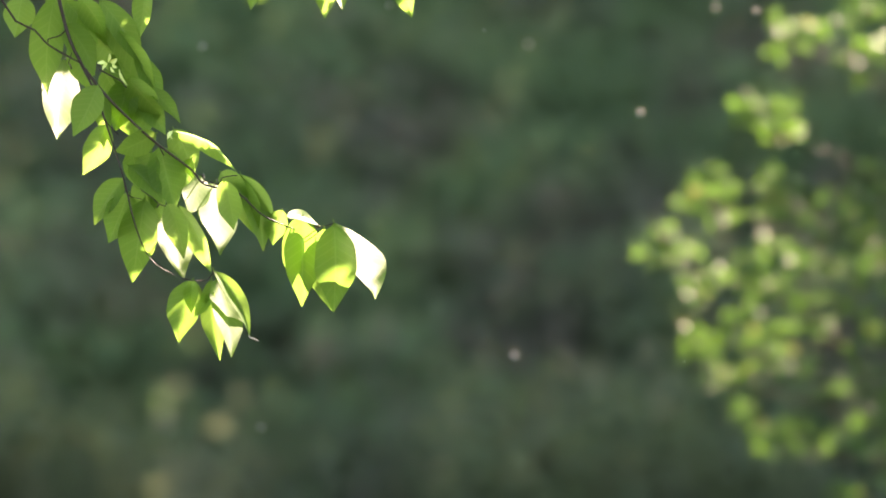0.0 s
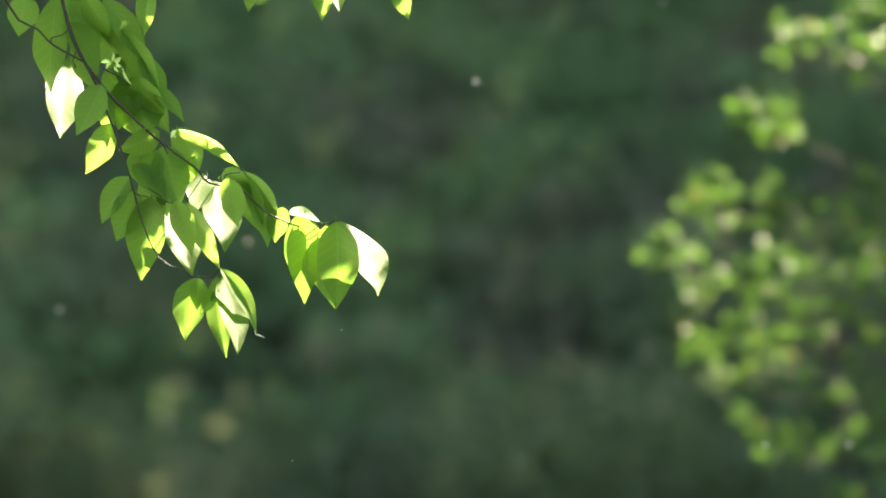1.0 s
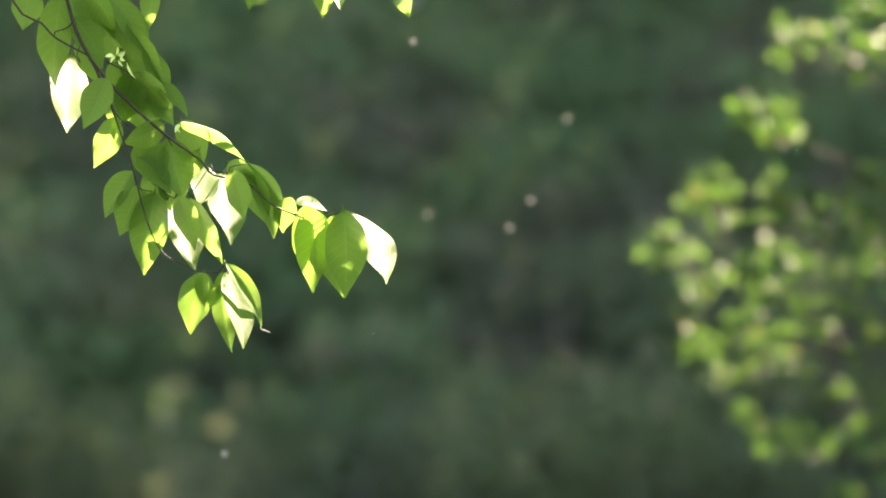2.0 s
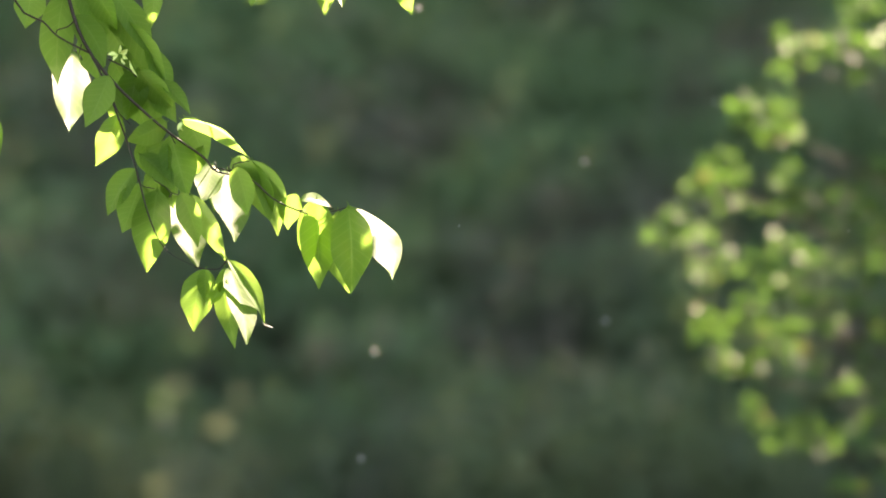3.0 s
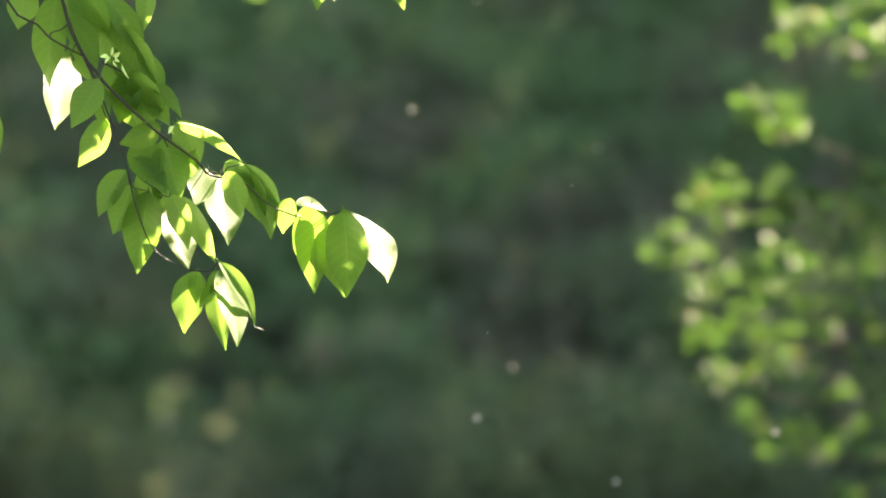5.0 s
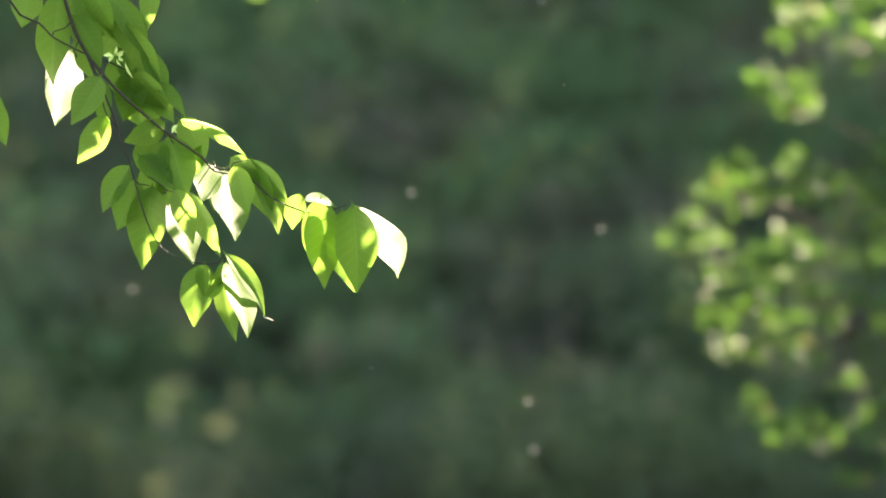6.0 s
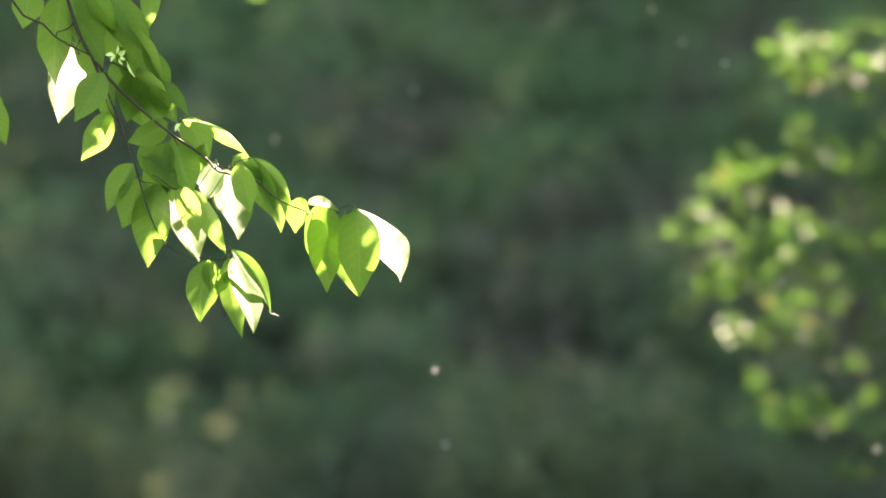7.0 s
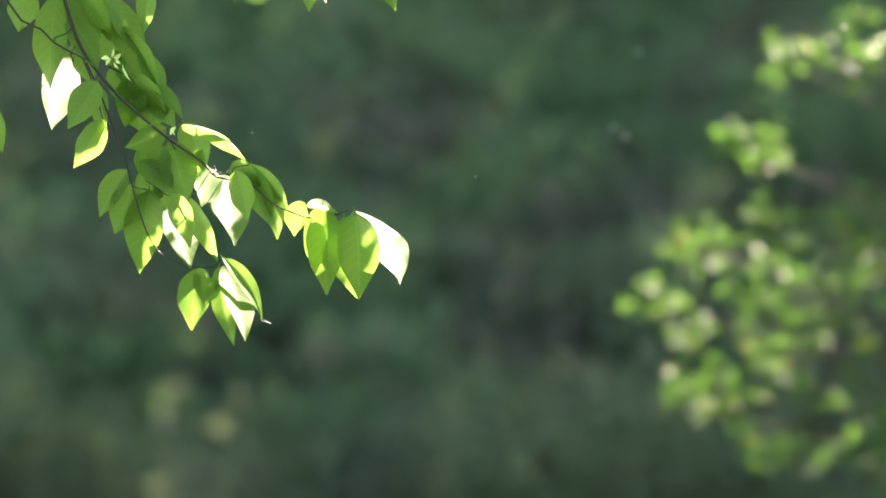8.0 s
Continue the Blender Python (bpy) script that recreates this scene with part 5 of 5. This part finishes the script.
    walk(sprays["edge"], [
        (0, pose(-0.7473, 0.0000, 1.6712, 0, 0.29, 0)),
        (0.5, pose(-0.7473, 0.0000, 1.6665, 0, 0.13, 0)),
        (1, pose(-0.7483, 0.0000, 1.6618, 0, -0.03, 0)),
        (1.5, pose(-0.7502, 0.0000, 1.6628, 0, -0.00, 0)),
        (3, pose(-0.7274, 0.0000, 1.6760, 0, 0.45, 0)),
        (3.5, pose(-0.7426, 0.0000, 1.6589, 0, -0.13, 0)),
        (4, pose(-0.7407, 0.0000, 1.6628, 0, -0.00, 0)),
        (4.5, pose(-0.7407, 0.0000, 1.6628, 0, -0.00, 0)),
        (6, pose(-0.7227, 0.0000, 1.6892, 0, 0.90, 0)),
        (6.5, pose(-0.7142, 0.0000, 1.7072, 0, 1.51, 0)),
        (7, pose(-0.7160, 0.0000, 1.7243, 0, 2.09, 0)),
        (7.5, pose(-0.7303, 0.0000, 1.6779, 0, 0.51, 0)),
        (8, pose(-0.7577, 0.0000, 1.6438, 0, -0.64, 0))])
    walk(fluffs[0], [
        (0, pose(-0.284, 0.825, 1.839, 0, 0, 0)),
        (0.5, pose(-0.284, 0.825, 1.954, 20, 12, 0)),
        (1, pose(-0.284, 0.825, 1.954, 40, 25, 0)),
        (1.5, pose(-0.038, 0.550, 1.811, 60, 38, 0)),
        (3, pose(-0.027, 0.550, 1.860, 120, 75, 0)),
        (3.5, pose(0.012, 1.155, 1.845, 140, 88, 0)),
        (4, pose(-0.019, 0.728, 1.843, 160, 100, 0)),
        (4.5, pose(-0.034, 0.825, 1.824, 180, 112, 0)),
        (6, pose(-0.039, 0.928, 1.668, 240, 150, 0)),
        (6.5, pose(0.058, 1.155, 1.822, 260, 162, 0)),
        (7, pose(-0.039, 1.280, 1.813, 280, 175, 0)),
        (7.5, pose(0.018, 1.038, 1.833, 300, 188, 0)),
        (8, pose(0.214, 1.038, 1.752, 320, 200, 0))])
    walk(fluffs[1], [
        (0, pose(0.226, 0.728, 1.756, 0, 0, 0)),
        (0.5, pose(0.191, 0.728, 1.474, 20, 12, 0)),
        (1, pose(0.479, 0.825, 1.369, 40, 25, 0)),
        (1.5, pose(0.603, 0.825, 1.369, 60, 38, 0)),
        (3, pose(0.603, 0.825, 1.229, 120, 75, 0)),
        (3.5, pose(0.075, 1.280, 1.688, 140, 88, 0)),
        (4, pose(0.009, 0.509, 1.866, 160, 100, 0)),
        (4.5, pose(0.011, 0.928, 1.901, 180, 112, 0)),
        (6, pose(0.117, 0.825, 1.893, 240, 150, 0)),
        (6.5, pose(0.059, 0.825, 1.853, 260, 162, 0)),
        (7, pose(0.254, 0.928, 1.891, 280, 175, 0)),
        (7.5, pose(0.441, 0.825, 1.863, 300, 188, 0)),
        (8, pose(0.433, 0.550, 1.840, 320, 200, 0))])
    walk(fluffs[2], [
        (0, pose(0.084, 0.825, 1.475, 0, 0, 0)),
        (0.5, pose(-0.015, 0.468, 1.450, 20, 12, 0)),
        (1, pose(-0.015, 0.468, 1.255, 40, 25, 0)),
        (1.5, pose(-0.485, 0.636, 1.726, 60, 38, 0)),
        (3, pose(-0.568, 0.636, 1.726, 120, 75, 0)),
        (3.5, pose(-0.401, 0.636, 1.569, 140, 88, 0)),
        (4, pose(-0.568, 0.636, 1.569, 160, 100, 0)),
        (4.5, pose(-0.568, 0.636, 1.569, 180, 112, 0)),
        (6, pose(-0.390, 1.038, 1.549, 240, 150, 0)),
        (6.5, pose(-0.642, 1.038, 1.549, 260, 162, 0)),
        (7, pose(-0.211, 1.038, 1.738, 280, 175, 0)),
        (7.5, pose(-0.096, 1.155, 1.881, 300, 188, 0)),
        (8, pose(-0.096, 1.155, 2.026, 320, 200, 0))])
    walk(fluffs[3], [
        (0, pose(-0.221, 0.928, 1.383, 0, 0, 0)),
        (0.5, pose(-0.221, 0.928, 1.183, 20, 12, 0)),
        (1, pose(-0.474, 0.982, 1.525, 40, 25, 0)),
        (1.5, pose(-0.341, 0.468, 1.432, 60, 38, 0)),
        (3, pose(-0.094, 0.728, 1.360, 120, 75, 0)),
        (3.5, pose(0.014, 0.928, 1.606, 140, 88, 0)),
        (4, pose(-0.103, 1.280, 1.523, 160, 100, 0)),
        (4.5, pose(0.039, 0.728, 1.498, 180, 112, 0)),
        (6, pose(0.039, 0.728, 1.208, 240, 150, 0)),
        (6.5, pose(0.473, 0.928, 1.760, 260, 162, 0)),
        (7, pose(0.332, 0.825, 1.819, 280, 175, 0)),
        (7.5, pose(0.370, 0.928, 1.828, 300, 188, 0)),
        (8, pose(0.475, 1.280, 1.866, 320, 200, 0))])
    walk(fluffs[4], [
        (0, pose(0.358, 0.728, 1.873, 0, 0, 0)),
        (0.5, pose(0.309, 0.728, 1.360, 20, 12, 0)),
        (1, pose(0.369, 0.728, 1.375, 40, 25, 0)),
        (1.5, pose(0.043, 1.038, 1.666, 60, 38, 0)),
        (3, pose(0.198, 0.928, 1.513, 120, 75, 0)),
        (3.5, pose(0.103, 1.155, 1.615, 140, 88, 0)),
        (4, pose(0.103, 1.155, 2.063, 160, 100, 0)),
        (4.5, pose(0.230, 0.636, 1.327, 180, 112, 0)),
        (6, pose(0.118, 1.155, 1.339, 240, 150, 0)),
        (6.5, pose(0.412, 1.038, 1.302, 260, 162, 0)),
        (7, pose(0.512, 0.825, 1.363, 280, 175, 0)),
        (7.5, pose(0.355, 0.928, 1.547, 300, 188, 0)),
        (8, pose(0.254, 1.155, 1.856, 320, 200, 0))])
    walk(fluffs[5], [
        (0, pose(0.331, 0.928, 1.894, 0, 0, 0)),
        (0.5, pose(0.273, 0.429, 1.847, 20, 12, 0)),
        (1, pose(0.267, 0.928, 1.900, 40, 25, 0)),
        (1.5, pose(0.084, 0.928, 1.656, 60, 38, 0)),
        (3, pose(0.167, 0.825, 1.703, 120, 75, 0)),
        (3.5, pose(0.098, 0.928, 1.764, 140, 88, 0)),
        (4, pose(0.117, 0.825, 1.719, 160, 100, 0)),
        (4.5, pose(0.209, 1.280, 1.741, 180, 112, 0)),
        (6, pose(0.192, 0.928, 1.624, 240, 150, 0)),
        (6.5, pose(0.173, 0.825, 1.509, 260, 162, 0)),
        (7, pose(0.003, 0.928, 1.362, 280, 175, 0)),
        (7.5, pose(0.003, 0.928, 1.149, 300, 188, 0)),
        (8, pose(0.003, 0.928, 1.149, 320, 200, 0))])
    walk(fluffs[6], [
        (0, pose(0.115, 1.280, 1.875, 0, 0, 0)),
        (0.5, pose(0.009, 0.825, 1.767, 20, 12, 0)),
        (1, pose(0.036, 0.636, 1.786, 40, 25, 0)),
        (1.5, pose(0.076, 1.038, 1.759, 60, 38, 0)),
        (3, pose(0.356, 1.155, 1.791, 120, 75, 0)),
        (3.5, pose(0.393, 1.155, 1.860, 140, 88, 0)),
        (4, pose(0.393, 1.155, 2.099, 160, 100, 0)),
        (4.5, pose(0.388, 0.636, 1.343, 180, 112, 0)),
        (6, pose(0.420, 1.280, 1.516, 240, 150, 0)),
        (6.5, pose(0.477, 0.636, 1.521, 260, 162, 0)),
        (7, pose(0.301, 1.038, 1.860, 280, 175, 0)),
        (7.5, pose(0.302, 1.038, 1.756, 300, 188, 0)),
        (8, pose(0.229, 1.038, 1.741, 320, 200, 0))])
    walk(fluffs[7], [
        (0, pose(-0.062, 0.728, 1.880, 0, 0, 0)),
        (0.5, pose(-0.139, 1.155, 1.872, 20, 12, 0)),
        (1, pose(-0.246, 1.038, 1.609, 40, 25, 0)),
        (1.5, pose(0.002, 1.038, 1.698, 60, 38, 0)),
        (3, pose(-0.081, 0.825, 1.479, 120, 75, 0)),
        (3.5, pose(-0.026, 0.728, 1.476, 140, 88, 0)),
        (4, pose(-0.038, 0.728, 1.414, 160, 100, 0)),
        (4.5, pose(0.054, 1.155, 1.461, 180, 112, 0)),
        (6, pose(0.103, 0.928, 1.414, 240, 150, 0)),
        (6.5, pose(0.035, 1.038, 1.423, 260, 162, 0)),
        (7, pose(-0.009, 0.550, 1.468, 280, 175, 0)),
        (7.5, pose(0.230, 1.155, 1.487, 300, 188, 0)),
        (8, pose(0.230, 1.155, 1.082, 320, 200, 0))])
    walk(fluffs[8], [
        (0, pose(0.040, 0.248, 1.813, 0, 0, 0)),
        (0.5, pose(0.037, 0.087, 1.708, 20, 12, 0)),
        (1, pose(-0.138, 0.087, 1.406, 40, 25, 0)),
        (1.5, pose(0.224, 0.248, 1.724, 60, 38, 0)),
        (3, pose(0.395, 0.248, 1.618, 120, 75, 0)),
        (3.5, pose(0.148, 0.181, 1.704, 140, 88, 0)),
        (4, pose(0.281, 0.118, 1.632, 160, 100, 0)),
        (4.5, pose(0.134, 0.248, 1.643, 180, 112, 0)),
        (6, pose(0.115, 0.181, 1.756, 240, 150, 0)),
        (6.5, pose(-0.144, 0.149, 1.817, 260, 162, 0)),
        (7, pose(0.100, 0.317, 1.756, 280, 175, 0)),
        (7.5, pose(-0.136, 0.248, 1.778, 300, 188, 0)),
        (8, pose(-0.179, 0.149, 1.709, 320, 200, 0))])
    walk(fluffs[9], [
        (0, pose(0.229, 0.181, 1.493, 0, 0, 0)),
        (0.5, pose(0.080, 0.087, 1.602, 20, 12, 0)),
        (1, pose(-0.094, 0.118, 1.525, 40, 25, 0)),
        (1.5, pose(-0.094, 0.181, 1.484, 60, 38, 0)),
        (3, pose(0.015, 0.181, 1.622, 120, 75, 0)),
        (3.5, pose(0.003, 0.118, 1.569, 140, 88, 0)),
        (4, pose(-0.079, 0.248, 1.555, 160, 100, 0)),
        (4.5, pose(0.081, 0.118, 1.545, 180, 112, 0)),
        (6, pose(-0.070, 0.248, 1.484, 240, 150, 0)),
        (6.5, pose(-0.015, 0.118, 1.569, 260, 162, 0)),
        (7, pose(-0.177, 0.118, 1.538, 280, 175, 0)),
        (7.5, pose(0.113, 0.118, 1.485, 300, 188, 0)),
        (8, pose(0.031, 0.181, 1.669, 320, 200, 0))])
    walk(fluffs[10], [
        (0, pose(0.269, -1.023, 1.806, 0, 0, 0)),
        (0.5, pose(0.239, -1.023, 1.788, 20, 12, 0)),
        (1, pose(0.093, -1.023, 1.765, 40, 25, 0)),
        (1.5, pose(-0.003, -1.003, 1.719, 60, 38, 0)),
        (3, pose(-0.025, -1.023, 1.770, 120, 75, 0)),
        (3.5, pose(0.030, -1.061, 1.642, 140, 88, 0)),
        (4, pose(0.062, -1.061, 1.440, 160, 100, 0)),
        (4.5, pose(0.062, -1.061, 1.412, 180, 112, 0)),
        (6, pose(0.033, -1.061, 1.383, 240, 150, 0)),
        (8, pose(0.033, -1.061, 1.355, 320, 200, 0))])


motions()
